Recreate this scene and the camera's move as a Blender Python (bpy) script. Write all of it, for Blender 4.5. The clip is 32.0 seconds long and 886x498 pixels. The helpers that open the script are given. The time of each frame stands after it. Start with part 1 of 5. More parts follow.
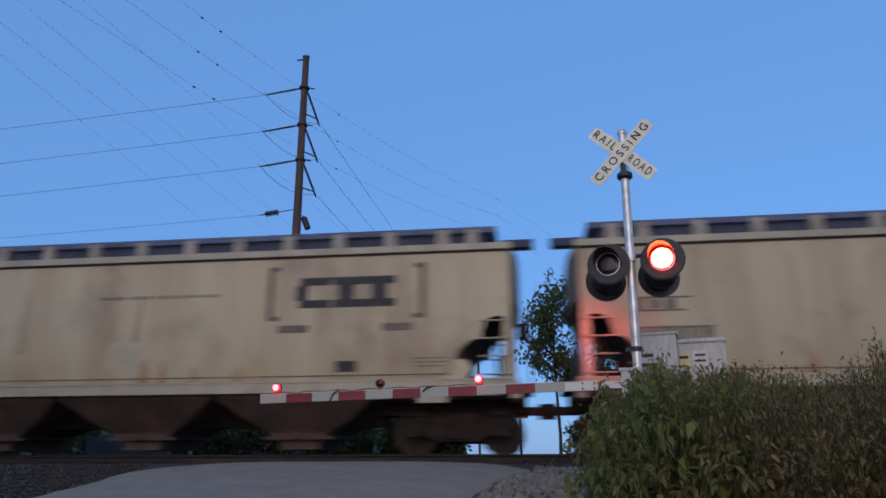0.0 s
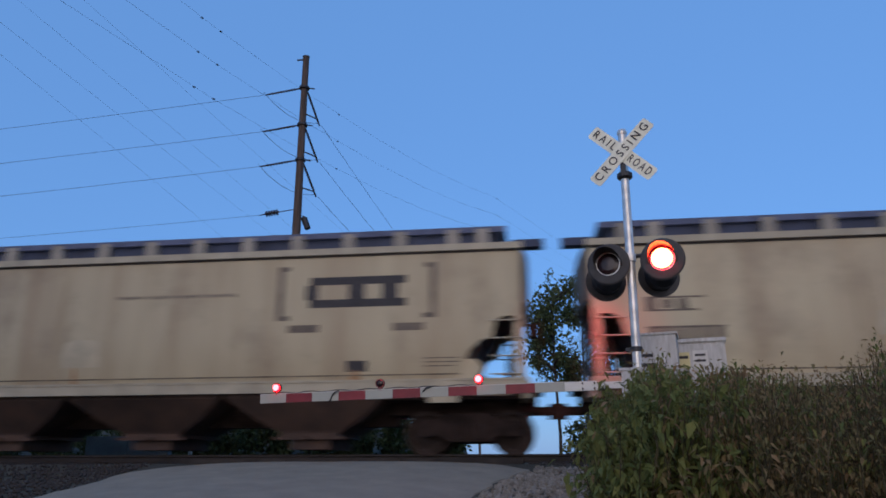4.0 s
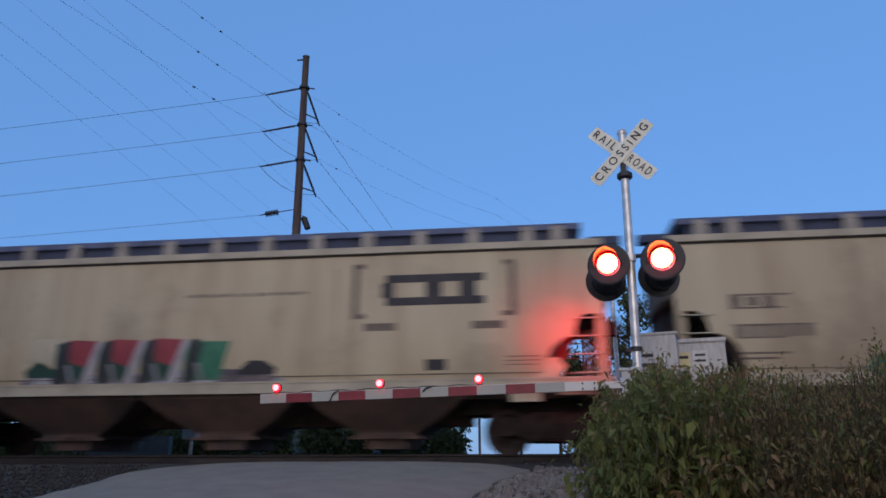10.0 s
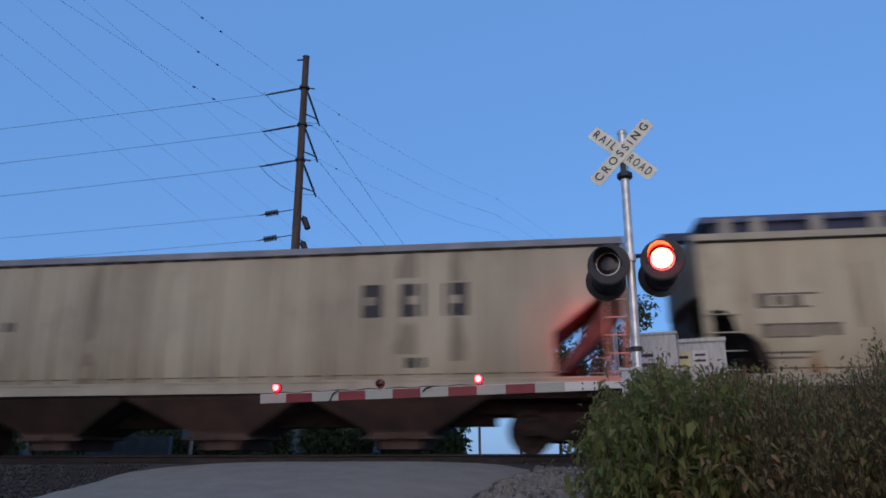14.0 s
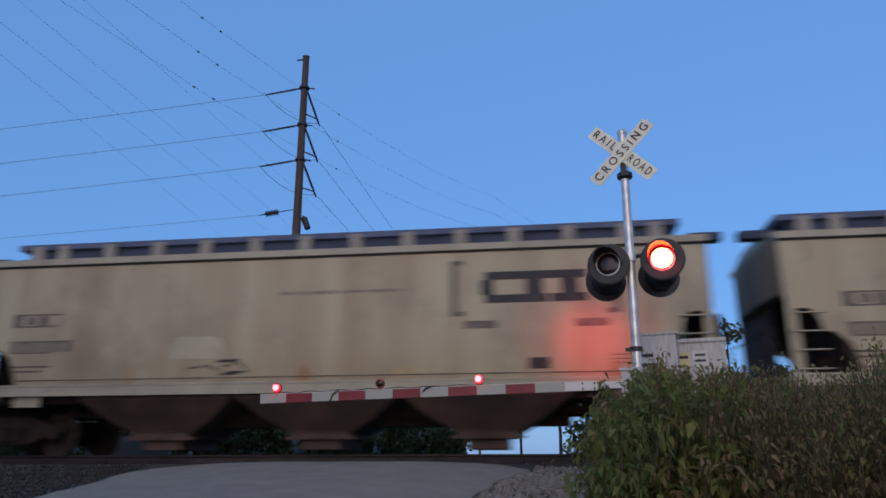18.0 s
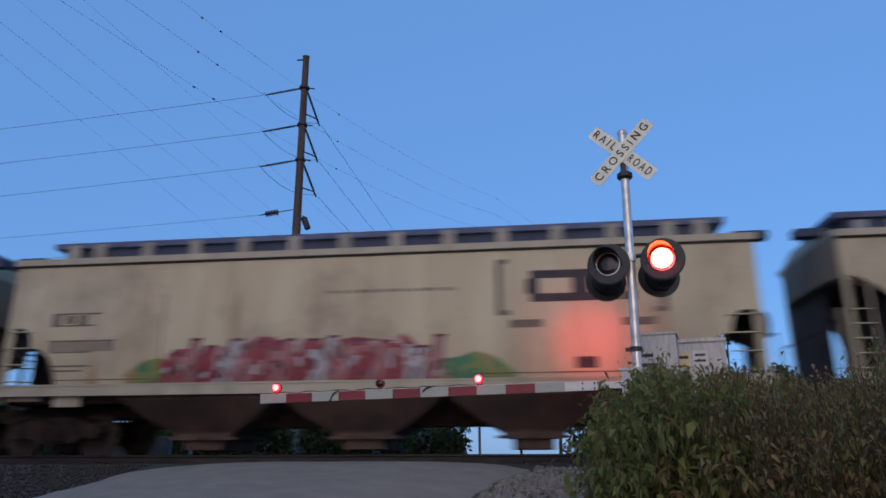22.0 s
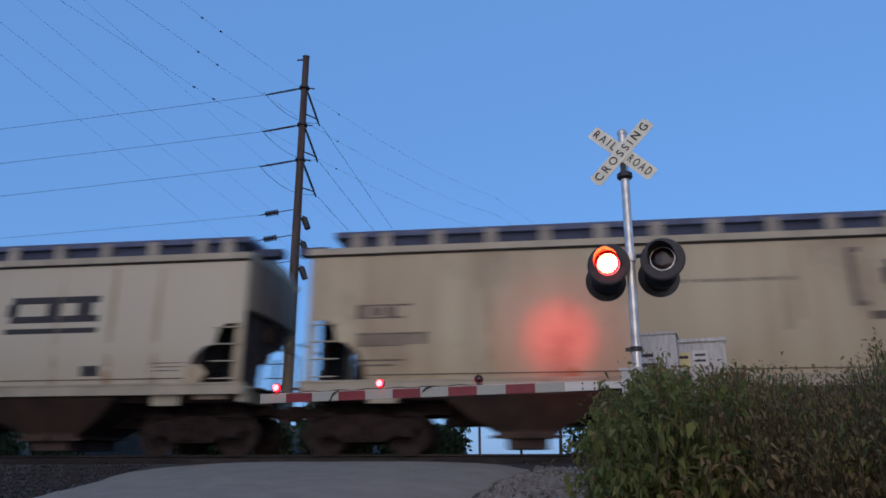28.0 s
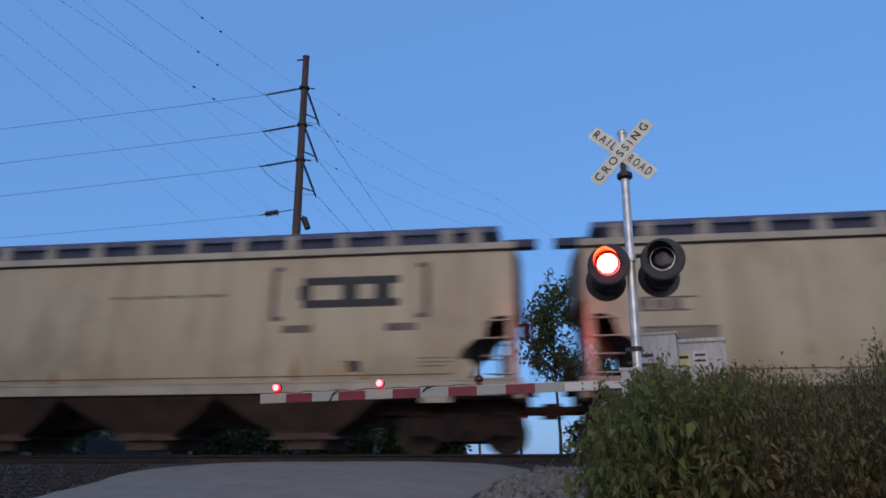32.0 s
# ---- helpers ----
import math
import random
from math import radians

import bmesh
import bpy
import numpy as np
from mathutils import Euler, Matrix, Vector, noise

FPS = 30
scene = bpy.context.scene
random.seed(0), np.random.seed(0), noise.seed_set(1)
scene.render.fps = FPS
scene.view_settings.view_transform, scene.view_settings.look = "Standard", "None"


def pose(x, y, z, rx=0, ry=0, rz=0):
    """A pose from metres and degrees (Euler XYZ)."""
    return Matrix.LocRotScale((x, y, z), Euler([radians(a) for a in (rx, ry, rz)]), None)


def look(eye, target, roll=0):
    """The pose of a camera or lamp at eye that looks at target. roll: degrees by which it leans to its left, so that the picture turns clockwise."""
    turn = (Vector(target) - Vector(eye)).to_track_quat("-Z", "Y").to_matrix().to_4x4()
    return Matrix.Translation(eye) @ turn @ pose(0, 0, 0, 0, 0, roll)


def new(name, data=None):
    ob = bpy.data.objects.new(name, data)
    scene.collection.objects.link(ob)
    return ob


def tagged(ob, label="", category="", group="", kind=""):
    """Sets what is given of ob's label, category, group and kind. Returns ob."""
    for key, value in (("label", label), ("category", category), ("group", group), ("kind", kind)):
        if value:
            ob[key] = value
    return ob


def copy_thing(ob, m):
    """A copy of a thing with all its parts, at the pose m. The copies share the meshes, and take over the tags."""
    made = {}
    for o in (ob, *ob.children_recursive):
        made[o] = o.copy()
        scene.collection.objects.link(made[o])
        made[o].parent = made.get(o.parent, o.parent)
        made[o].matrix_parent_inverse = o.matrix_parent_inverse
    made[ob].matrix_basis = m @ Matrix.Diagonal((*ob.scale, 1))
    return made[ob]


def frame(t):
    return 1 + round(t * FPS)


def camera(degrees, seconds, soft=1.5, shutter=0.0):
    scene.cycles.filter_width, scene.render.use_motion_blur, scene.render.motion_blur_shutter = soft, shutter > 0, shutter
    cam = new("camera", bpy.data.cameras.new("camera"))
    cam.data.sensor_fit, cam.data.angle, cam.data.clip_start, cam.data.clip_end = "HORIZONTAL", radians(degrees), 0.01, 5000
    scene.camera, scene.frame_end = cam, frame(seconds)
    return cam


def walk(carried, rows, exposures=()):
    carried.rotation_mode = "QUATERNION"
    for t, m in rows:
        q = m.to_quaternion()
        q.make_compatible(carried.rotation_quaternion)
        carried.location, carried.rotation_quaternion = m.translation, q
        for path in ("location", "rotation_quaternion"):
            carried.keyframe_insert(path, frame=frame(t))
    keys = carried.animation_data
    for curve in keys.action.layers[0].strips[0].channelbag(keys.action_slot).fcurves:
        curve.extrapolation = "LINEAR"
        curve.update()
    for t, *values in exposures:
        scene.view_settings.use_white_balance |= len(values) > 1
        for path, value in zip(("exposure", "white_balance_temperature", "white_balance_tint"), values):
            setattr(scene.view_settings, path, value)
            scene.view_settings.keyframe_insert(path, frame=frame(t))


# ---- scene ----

# ================= camera =================
EYE = (0.0, 0.0, -0.15)
YAW, PITCH, ROLL = 7.07, 17.02, -0.10
cam = camera(65.0, 32.0, soft=1.7, shutter=0.4)
HEAD = pose(*EYE, 90 + PITCH, 0, YAW) @ pose(0, 0, 0, 0, 0, ROLL)
walk(cam, [(0.0, HEAD), (32.0, HEAD)],
     [(0.0, 0.03), (10.0, 0.03), (10.8, -0.03), (12.2, -0.03), (13.0, 0.04), (14.0, 0.0), (28.2, 0.0), (28.9, -0.12), (30.1, -0.11), (30.8, -0.02), (32.0, 0.0)])

# ================= dusk sky and afterglow =================
world = bpy.data.worlds.new("dusk")
scene.world = world
world.use_nodes = True
wn, wl = world.node_tree.nodes, world.node_tree.links
sky = wn.new("ShaderNodeTexSky")
sky.sky_type = "NISHITA"
sky.sun_disc = False
sky.sun_elevation = radians(9)
sky.sun_rotation = radians(200)
sky.air_density, sky.dust_density, sky.ozone_density = 1.0, 0.6, 4.0
even = wn.new("ShaderNodeMixRGB")      # an even twilight blue over the clear-sky gradient
even.inputs["Fac"].default_value = 0.66
even.inputs["Color2"].default_value = (1.0, 2.38, 5.30, 1)
tint = wn.new("ShaderNodeMixRGB")
tint.blend_type = "MULTIPLY"
tint.inputs["Fac"].default_value = 1.0
tint.inputs["Color2"].default_value = (1.0, 0.98, 1.12, 1)
wl.new(sky.outputs["Color"], tint.inputs["Color1"])
wl.new(tint.outputs["Color"], even.inputs["Color1"])
wl.new(even.outputs["Color"], wn["Background"].inputs["Color"])
wn["Background"].inputs["Strength"].default_value = 0.163

sun = new("afterglow_sun", bpy.data.lights.new("afterglow_sun", "SUN"))
sun.data.energy = 1.10
sun.data.angle = radians(60)
sun.data.color = (1.0, 0.715, 0.485)
sun.matrix_world = look((2, -22, 20), (0, 14, 2))


# ================= materials =================
def mat(name, base, rough=0.6, metal=0.0, var=0.15, scale=3.0, bump=0.1, second=None, streak=None, rand=0.0, fine=40.0, spec=0.5, grime=0.0):
    """Two-scale noise on the base colour, fine relief; streak stretches the stains downwards; rand varies whole objects."""
    m = bpy.data.materials.new(name)
    m.use_nodes = True
    n, l = m.node_tree.nodes, m.node_tree.links
    b = n["Principled BSDF"]
    b.inputs["Roughness"].default_value = rough
    b.inputs["Metallic"].default_value = metal
    b.inputs["Specular IOR Level"].default_value = spec
    tc = n.new("ShaderNodeTexCoord")
    mp = n.new("ShaderNodeMapping")
    info = n.new("ShaderNodeObjectInfo")
    off = n.new("ShaderNodeVectorMath")
    off.operation = "SCALE"
    off.inputs[0].default_value = (37.0, 11.0, 53.0)
    l.new(info.outputs["Random"], off.inputs["Scale"])
    add = n.new("ShaderNodeVectorMath")
    l.new(tc.outputs["Object"], add.inputs[0])
    l.new(off.outputs[0], add.inputs[1])
    l.new(add.outputs[0], mp.inputs["Vector"])
    if streak:
        mp.inputs["Scale"].default_value = streak
    big = n.new("ShaderNodeTexNoise")
    big.inputs["Scale"].default_value = scale
    big.inputs["Detail"].default_value = 5
    l.new(mp.outputs[0], big.inputs["Vector"])
    small = n.new("ShaderNodeTexNoise")
    small.inputs["Scale"].default_value = fine
    small.inputs["Detail"].default_value = 4
    l.new(tc.outputs["Object"], small.inputs["Vector"])
    ramp = n.new("ShaderNodeValToRGB")
    ramp.color_ramp.elements[0].position, ramp.color_ramp.elements[1].position = 0.32, 0.68
    c2 = second or tuple(c * (1 - 2 * var) for c in base)
    ramp.color_ramp.elements[0].color = (*c2, 1)
    ramp.color_ramp.elements[1].color = (*base, 1)
    l.new(big.outputs["Fac"], ramp.inputs["Fac"])
    hsv = n.new("ShaderNodeHueSaturation")
    l.new(ramp.outputs["Color"], hsv.inputs["Color"])
    val = n.new("ShaderNodeMath")
    val.operation = "MULTIPLY_ADD"
    val.inputs[1].default_value, val.inputs[2].default_value = var, 1 - var / 2
    l.new(small.outputs["Fac"], val.inputs[0])
    val2 = n.new("ShaderNodeMath")
    val2.operation = "MULTIPLY_ADD"
    val2.inputs[1].default_value, val2.inputs[2].default_value = rand, -rand / 2
    l.new(info.outputs["Random"], val2.inputs[0])
    tot = n.new("ShaderNodeMath")
    l.new(val.outputs[0], tot.inputs[0])
    l.new(val2.outputs[0], tot.inputs[1])
    l.new(tot.outputs[0], hsv.inputs["Value"])
    l.new(hsv.outputs["Color"], b.inputs["Base Color"])
    if grime:
        gn = n.new("ShaderNodeTexNoise")
        gn.inputs["Scale"].default_value = 0.55
        gn.inputs["Detail"].default_value = 8
        gn.inputs["Roughness"].default_value = 0.65
        l.new(add.outputs[0], gn.inputs["Vector"])
        gr = n.new("ShaderNodeMapRange")
        gr.inputs["From Min"].default_value, gr.inputs["From Max"].default_value = 0.50, 0.72
        gr.inputs["To Max"].default_value = grime
        l.new(gn.outputs["Fac"], gr.inputs["Value"])
        gm = n.new("ShaderNodeMixRGB")
        gm.inputs["Color2"].default_value = (0.17, 0.125, 0.09, 1)
        l.new(gr.outputs[0], gm.inputs["Fac"])
        l.new(hsv.outputs["Color"], gm.inputs["Color1"])
        l.new(gm.outputs["Color"], b.inputs["Base Color"])
    if bump:
        bp = n.new("ShaderNodeBump")
        bp.inputs["Strength"].default_value = bump
        bp.inputs["Distance"].default_value = 0.02
        l.new(small.outputs["Fac"], bp.inputs["Height"])
        l.new(bp.outputs[0], b.inputs["Normal"])
    return m


def foliage(name, cols, scale):
    """Thin leaves: each leaf has its own shade, patches drift between them, and some light passes through."""
    m = bpy.data.materials.new(name)
    m.use_nodes = True
    n, l = m.node_tree.nodes, m.node_tree.links
    b = n["Principled BSDF"]
    b.inputs["Roughness"].default_value = 0.75
    b.inputs["Specular IOR Level"].default_value = 0.15
    geo = n.new("ShaderNodeNewGeometry")
    tc = n.new("ShaderNodeTexCoord")
    drift = n.new("ShaderNodeTexNoise")
    drift.inputs["Scale"].default_value = scale
    drift.inputs["Detail"].default_value = 4
    l.new(tc.outputs["Object"], drift.inputs["Vector"])
    mixf = n.new("ShaderNodeMath")
    mixf.operation = "MULTIPLY_ADD"
    mixf.inputs[1].default_value = 0.55
    half = n.new("ShaderNodeMath")
    half.operation = "MULTIPLY_ADD"
    half.inputs[1].default_value, half.inputs[2].default_value = 0.9, -0.22
    l.new(geo.outputs["Random Per Island"], mixf.inputs[0])
    l.new(drift.outputs["Fac"], half.inputs[0])
    l.new(half.outputs[0], mixf.inputs[2])
    ramp = n.new("ShaderNodeValToRGB")
    el = ramp.color_ramp.elements
    el[0].position, el[0].color = 0.0, (*cols[0], 1)
    el[1].position, el[1].color = 1.0, (*cols[-1], 1)
    for i, c in enumerate(cols[1:-1], 1):
        el.new(i / (len(cols) - 1)).color = (*c, 1)
    l.new(mixf.outputs[0], ramp.inputs["Fac"])
    vein = n.new("ShaderNodeTexNoise")
    vein.inputs["Scale"].default_value = 60
    l.new(tc.outputs["Object"], vein.inputs["Vector"])
    bp = n.new("ShaderNodeBump")
    bp.inputs["Strength"].default_value, bp.inputs["Distance"].default_value = 0.25, 0.01
    l.new(vein.outputs["Fac"], bp.inputs["Height"])
    l.new(bp.outputs[0], b.inputs["Normal"])
    l.new(ramp.outputs["Color"], b.inputs["Base Color"])
    tr = n.new("ShaderNodeBsdfTranslucent")
    l.new(ramp.outputs["Color"], tr.inputs["Color"])
    mx = n.new("ShaderNodeMixShader")
    mx.inputs["Fac"].default_value = 0.35
    l.new(b.outputs[0], mx.inputs[1])
    l.new(tr.outputs[0], mx.inputs[2])
    l.new(mx.outputs[0], n["Material Output"].inputs["Surface"])
    return m


def glow(name, colour, strength):
    m = bpy.data.materials.new(name)
    m.use_nodes = True
    b = m.node_tree.nodes["Principled BSDF"]
    b.inputs["Base Color"].default_value = (0.2, 0.01, 0.01, 1)
    b.inputs["Emission Color"].default_value = (*colour, 1)
    b.inputs["Emission Strength"].default_value = strength
    return m


TAN = mat("hopper_paint", (0.56, 0.485, 0.315), 0.6, var=0.12, scale=1.0, second=(0.425, 0.335, 0.210), streak=(1.6, 1.0, 0.22), rand=0.22, bump=0.05, grime=0.5)
CLEAN = mat("hopper_paint_clean", (0.575, 0.525, 0.385), 0.55, var=0.08, scale=1.0, second=(0.56, 0.50, 0.36), streak=(1.6, 1.0, 0.22), bump=0.05)
TANTRIM = mat("hopper_trim_paint", (0.475, 0.42, 0.30), 0.6, var=0.14, scale=2.0, bump=0.05)
RIBTAN = mat("ribbed_hopper_paint", (0.50, 0.445, 0.31), 0.65, var=0.12, scale=1.0, second=(0.33, 0.28, 0.19), streak=(1.3, 1.0, 0.16), bump=0.05, grime=0.4)
BAYRUST = mat("hopper_bay_paint", (0.098, 0.058, 0.041), 0.85, var=0.35, scale=1.5, second=(0.046, 0.031, 0.025), rand=0.3)
# rust brown, with the shade of the recessed car ends mixed into it
SLOPESHADE = mat("slope_sheet_rust_shade", (0.085, 0.056, 0.044), 0.85, var=0.3, scale=2.0)
ENDTAN = mat("hopper_end_paint", (0.27, 0.215, 0.15), 0.75, var=0.2, scale=1.5, second=(0.16, 0.12, 0.085), streak=(1.6, 1.6, 0.3))
SILLSEAM = mat("dusty_seam", (0.22, 0.18, 0.125), 0.8, var=0.35, scale=2.0)
# near-black strip colour that holds the shadow line under the eaves
EAVESHADE = mat("shaded_seam", (0.060, 0.048, 0.040), 0.85, var=0.3, scale=3.0)
GRIME = mat("grime_streak", (0.30, 0.255, 0.18), 0.8, var=0.3, scale=2.0, second=(0.22, 0.185, 0.13), streak=(3, 1, 0.3))
STREAK = mat("faint_grime", (0.44, 0.365, 0.235), 0.7, var=0.25, scale=2.0, second=(0.36, 0.29, 0.18), streak=(4, 1, 0.3))
REPAINT = mat("repaint_patch", (0.55, 0.485, 0.335), 0.6, var=0.12, scale=3.0)
RUSTWASH = mat("rust_wash", (0.50, 0.395, 0.24), 0.8, var=0.35, scale=2.5, second=(0.44, 0.32, 0.18))
HATCH = mat("hatch_grey_blue", (0.050, 0.064, 0.115), 0.75, var=0.2, scale=2.0)
ROOFGREY = mat("roof_galvanised", (0.28, 0.29, 0.31), 0.6, var=0.2, scale=1.5)
WALK = mat("walkway_grey_blue", (0.115, 0.135, 0.22), 0.75, var=0.2, scale=3.0)
BATTEN = mat("batten_dull_tan", (0.35, 0.315, 0.26), 0.7, var=0.2, scale=2.0)
STEEL = mat("grimy_cast_steel", (0.048, 0.033, 0.028), 0.9, var=0.3, scale=5.0, spec=0.15)
WHEELM = mat("wheel_steel", (0.060, 0.043, 0.036), 0.8, 0.0, var=0.3, scale=6.0, spec=0.2)
INK = mat("stencil_black", (0.045, 0.042, 0.045), 0.7, var=0.2, scale=4.0)
FADED = mat("stencil_faded", (0.20, 0.16, 0.12), 0.7, var=0.25, scale=6.0)
FADER = mat("stencil_worn_thin", (0.31, 0.255, 0.19), 0.7, var=0.35, scale=7.0)
OCHREDULL = mat("dull_ochre", (0.33, 0.27, 0.10), 0.7, var=0.25, scale=6.0)
OCHRE = mat("reflector_ochre", (0.46, 0.25, 0.05), 0.6, var=0.2, scale=8.0)
RUST = mat("rust_patch", (0.35, 0.17, 0.07), 0.85, var=0.3, scale=3.0, second=(0.45, 0.30, 0.17))
ASPHALT = mat("worn_asphalt", (0.272, 0.234, 0.172), 0.9, var=0.30, scale=2.2, second=(0.215, 0.184, 0.138), bump=0.8, fine=30)
DIRT = mat("trackside_ground", (0.060, 0.050, 0.036), 0.95, var=0.35, scale=0.8, second=(0.034, 0.034, 0.019), bump=0.6, fine=25)
STONE = mat("ballast_stone", (0.29, 0.262, 0.212), 0.9, var=0.35, scale=9.0, second=(0.15, 0.13, 0.105), rand=0.3)
LEAF = foliage("weed_leaf", [(0.122, 0.112, 0.052), (0.155, 0.155, 0.052), (0.160, 0.186, 0.054), (0.124, 0.154, 0.056), (0.225, 0.228, 0.070), (0.200, 0.164, 0.074)], 1.6)
LEAFDRY = foliage("weed_leaf_dry", [(0.165, 0.112, 0.066), (0.230, 0.155, 0.084), (0.190, 0.168, 0.072), (0.270, 0.172, 0.090), (0.150, 0.153, 0.062), (0.136, 0.098, 0.060)], 1.7)
STALK = mat("weed_stalk", (0.105, 0.088, 0.052), 0.9, var=0.3, scale=5.0, spec=0.1)
LEAFFAR = foliage("tree_leaf", [(0.086, 0.104, 0.046), (0.112, 0.136, 0.052), (0.070, 0.082, 0.040), (0.100, 0.122, 0.054)], 0.6)
BARK = mat("bark", (0.06, 0.045, 0.03), 0.9, var=0.3, scale=8.0)
POLEWOOD = mat("pole_timber", (0.115, 0.078, 0.060), 0.85, var=0.3, scale=3.0, streak=(6, 6, 0.3))
WIRE = mat("wire_dark", (0.035, 0.035, 0.04), 0.6, 0.3)
PORCELAIN = mat("brown_porcelain", (0.05, 0.025, 0.02), 0.3)
GALV = mat("galvanised_pipe", (0.80, 0.78, 0.73), 0.30, 0.50, var=0.18, scale=5.0, bump=0.03)
BLACKP = mat("signal_black", (0.032, 0.031, 0.033), 0.5, var=0.2, scale=6.0)
LENSOFF = mat("dark_red_lens", (0.018, 0.005, 0.007), 0.22, var=0.1)
WHITEP = mat("white_sheeting", (0.66, 0.66, 0.61), 0.55, var=0.12, scale=4.0, second=(0.60, 0.59, 0.55))
ARMWHITE = mat("aged_white_sheeting", (0.38, 0.39, 0.335), 0.6, var=0.12, scale=5.0, second=(0.36, 0.37, 0.32))
LAMPRED = mat("red_lamp_body", (0.20, 0.012, 0.018), 0.35, var=0.2, scale=9.0)
CREAM = mat("crossbuck_sheeting", (0.90, 0.88, 0.70), 0.5, var=0.06, scale=4.0)
REDP = mat("red_sheeting", (0.22, 0.016, 0.028), 0.5, var=0.15, scale=4.0)
CASE = mat("signal_case_paint", (0.54, 0.545, 0.53), 0.5, 0.1, var=0.12, scale=4.0, second=(0.40, 0.39, 0.36), streak=(5, 5, 0.8))
LABELY = mat("label_yellow", (0.74, 0.66, 0.34), 0.6)
CONC = mat("pale_concrete", (0.15, 0.155, 0.15), 0.85, var=0.15, scale=3.0)
RAILM = mat("rail_steel", (0.024, 0.018, 0.015), 0.7, 0.1, var=0.2)
BALLAST = mat("track_ballast", (0.050, 0.041, 0.035), 0.95, var=0.3, scale=6.0, second=(0.027, 0.023, 0.020))
TIEM = mat("tie_timber", (0.045, 0.036, 0.030), 0.9, var=0.3)
HOT = glow("lamp_hot", (1.0, 0.100, 0.024), 64.0)
RIM = glow("lamp_rim", (1.0, 0.004, 0.010), 16.0)
FARHOT = glow("far_lamp_hot", (1.0, 0.09, 0.07), 5.0)
TIPHOT = glow("gate_lamp_hot", (1.0, 0.14, 0.17), 6.0)


# ================= mesh tools =================
class Mesh:
    """Gathers vertices and faces of one part."""

    def __init__(self):
        self.v, self.f, self.k = [], [], []

    def add(self, vs, fs, k=0):
        o = len(self.v)
        self.v += [tuple(p) for p in vs]
        self.f += [tuple(o + i for i in q) for q in fs]
        self.k += [k] * len(fs)
        return self

    def box(self, x0, x1, y0, y1, z0, z1, k=0):
        vs = [(x, y, z) for z in (z0, z1) for y in (y0, y1) for x in (x0, x1)]
        return self.add(vs, [(0, 2, 3, 1), (4, 5, 7, 6), (0, 1, 5, 4), (1, 3, 7, 5), (3, 2, 6, 7), (2, 0, 4, 6)], k)

    def obox(self, m, sx, sy, sz, k=0):
        vs = [m @ Vector((x * sx / 2, y * sy / 2, z * sz / 2)) for z in (-1, 1) for y in (-1, 1) for x in (-1, 1)]
        return self.add(vs, [(0, 2, 3, 1), (4, 5, 7, 6), (0, 1, 5, 4), (1, 3, 7, 5), (3, 2, 6, 7), (2, 0, 4, 6)], k)

    def prism(self, pts, a, b, axis="y", k=0):
        """A polygon extruded from a to b: points are (x, z) along y, (y, z) along x, (x, y) along z."""
        def at(p, t):
            return (p[0], t, p[1]) if axis == "y" else (t, p[0], p[1]) if axis == "x" else (p[0], p[1], t)
        n = len(pts)
        vs = [at(p, a) for p in pts] + [at(p, b) for p in pts]
        fs = [tuple(range(n)), tuple(range(2 * n - 1, n - 1, -1))] + [(i, i + n, (i + 1) % n + n, (i + 1) % n) for i in range(n)]
        return self.add(vs, fs, k)

    def tube(self, pts, r, seg=8, r1=None, cap=True, k=0):
        pts = [Vector(p) for p in pts]
        vs, fs = [], []
        r1 = r if r1 is None else r1
        for i, p in enumerate(pts):
            d = (pts[min(i + 1, len(pts) - 1)] - pts[max(i - 1, 0)]).normalized()
            s = d.cross(Vector((0, 0, 1)) if abs(d.z) < 0.9 else Vector((1, 0, 0))).normalized()
            u = s.cross(d)
            q = r + (r1 - r) * i / max(1, len(pts) - 1)
            vs += [p + q * (math.cos(2 * math.pi * j / seg) * s + math.sin(2 * math.pi * j / seg) * u) for j in range(seg)]
        for i in range(len(pts) - 1):
            fs += [(i * seg + j, i * seg + (j + 1) % seg, (i + 1) * seg + (j + 1) % seg, (i + 1) * seg + j) for j in range(seg)]
        if cap:
            fs += [tuple(range(seg - 1, -1, -1)), tuple((len(pts) - 1) * seg + j for j in range(seg))]
        return self.add(vs, fs, k)

    def lathe(self, prof, m=None, seg=20, k=0, caps=True, closed=False):
        """A profile of (radius, height) turned about local z, placed by m."""
        m = m or Matrix()
        vs, fs = [], []
        for r, h in prof:
            vs += [m @ Vector((r * math.cos(2 * math.pi * j / seg), r * math.sin(2 * math.pi * j / seg), h)) for j in range(seg)]
        for i in range(len(prof) - 1):
            fs += [(i * seg + j, i * seg + (j + 1) % seg, (i + 1) * seg + (j + 1) % seg, (i + 1) * seg + j) for j in range(seg)]
        if closed:
            i = len(prof) - 1
            fs += [(i * seg + j, i * seg + (j + 1) % seg, (j + 1) % seg, j) for j in range(seg)]
            caps = False
        if caps and prof[0][0] > 1e-4:
            fs.append(tuple(range(seg - 1, -1, -1)))
        if caps and prof[-1][0] > 1e-4:
            fs.append(tuple((len(prof) - 1) * seg + j for j in range(seg)))
        return self.add(vs, fs, k)

    def data(self, name, mats, smooth=False):
        me = bpy.data.meshes.new(name)
        me.from_pydata(self.v, [], self.f)
        for m in mats if isinstance(mats, (list, tuple)) else [mats]:
            me.materials.append(m)
        me.polygons.foreach_set("material_index", self.k)
        if smooth:
            me.polygons.foreach_set("use_smooth", [True] * len(me.polygons))
            me.set_sharp_from_angle(angle=radians(35))
        me.update()
        return me


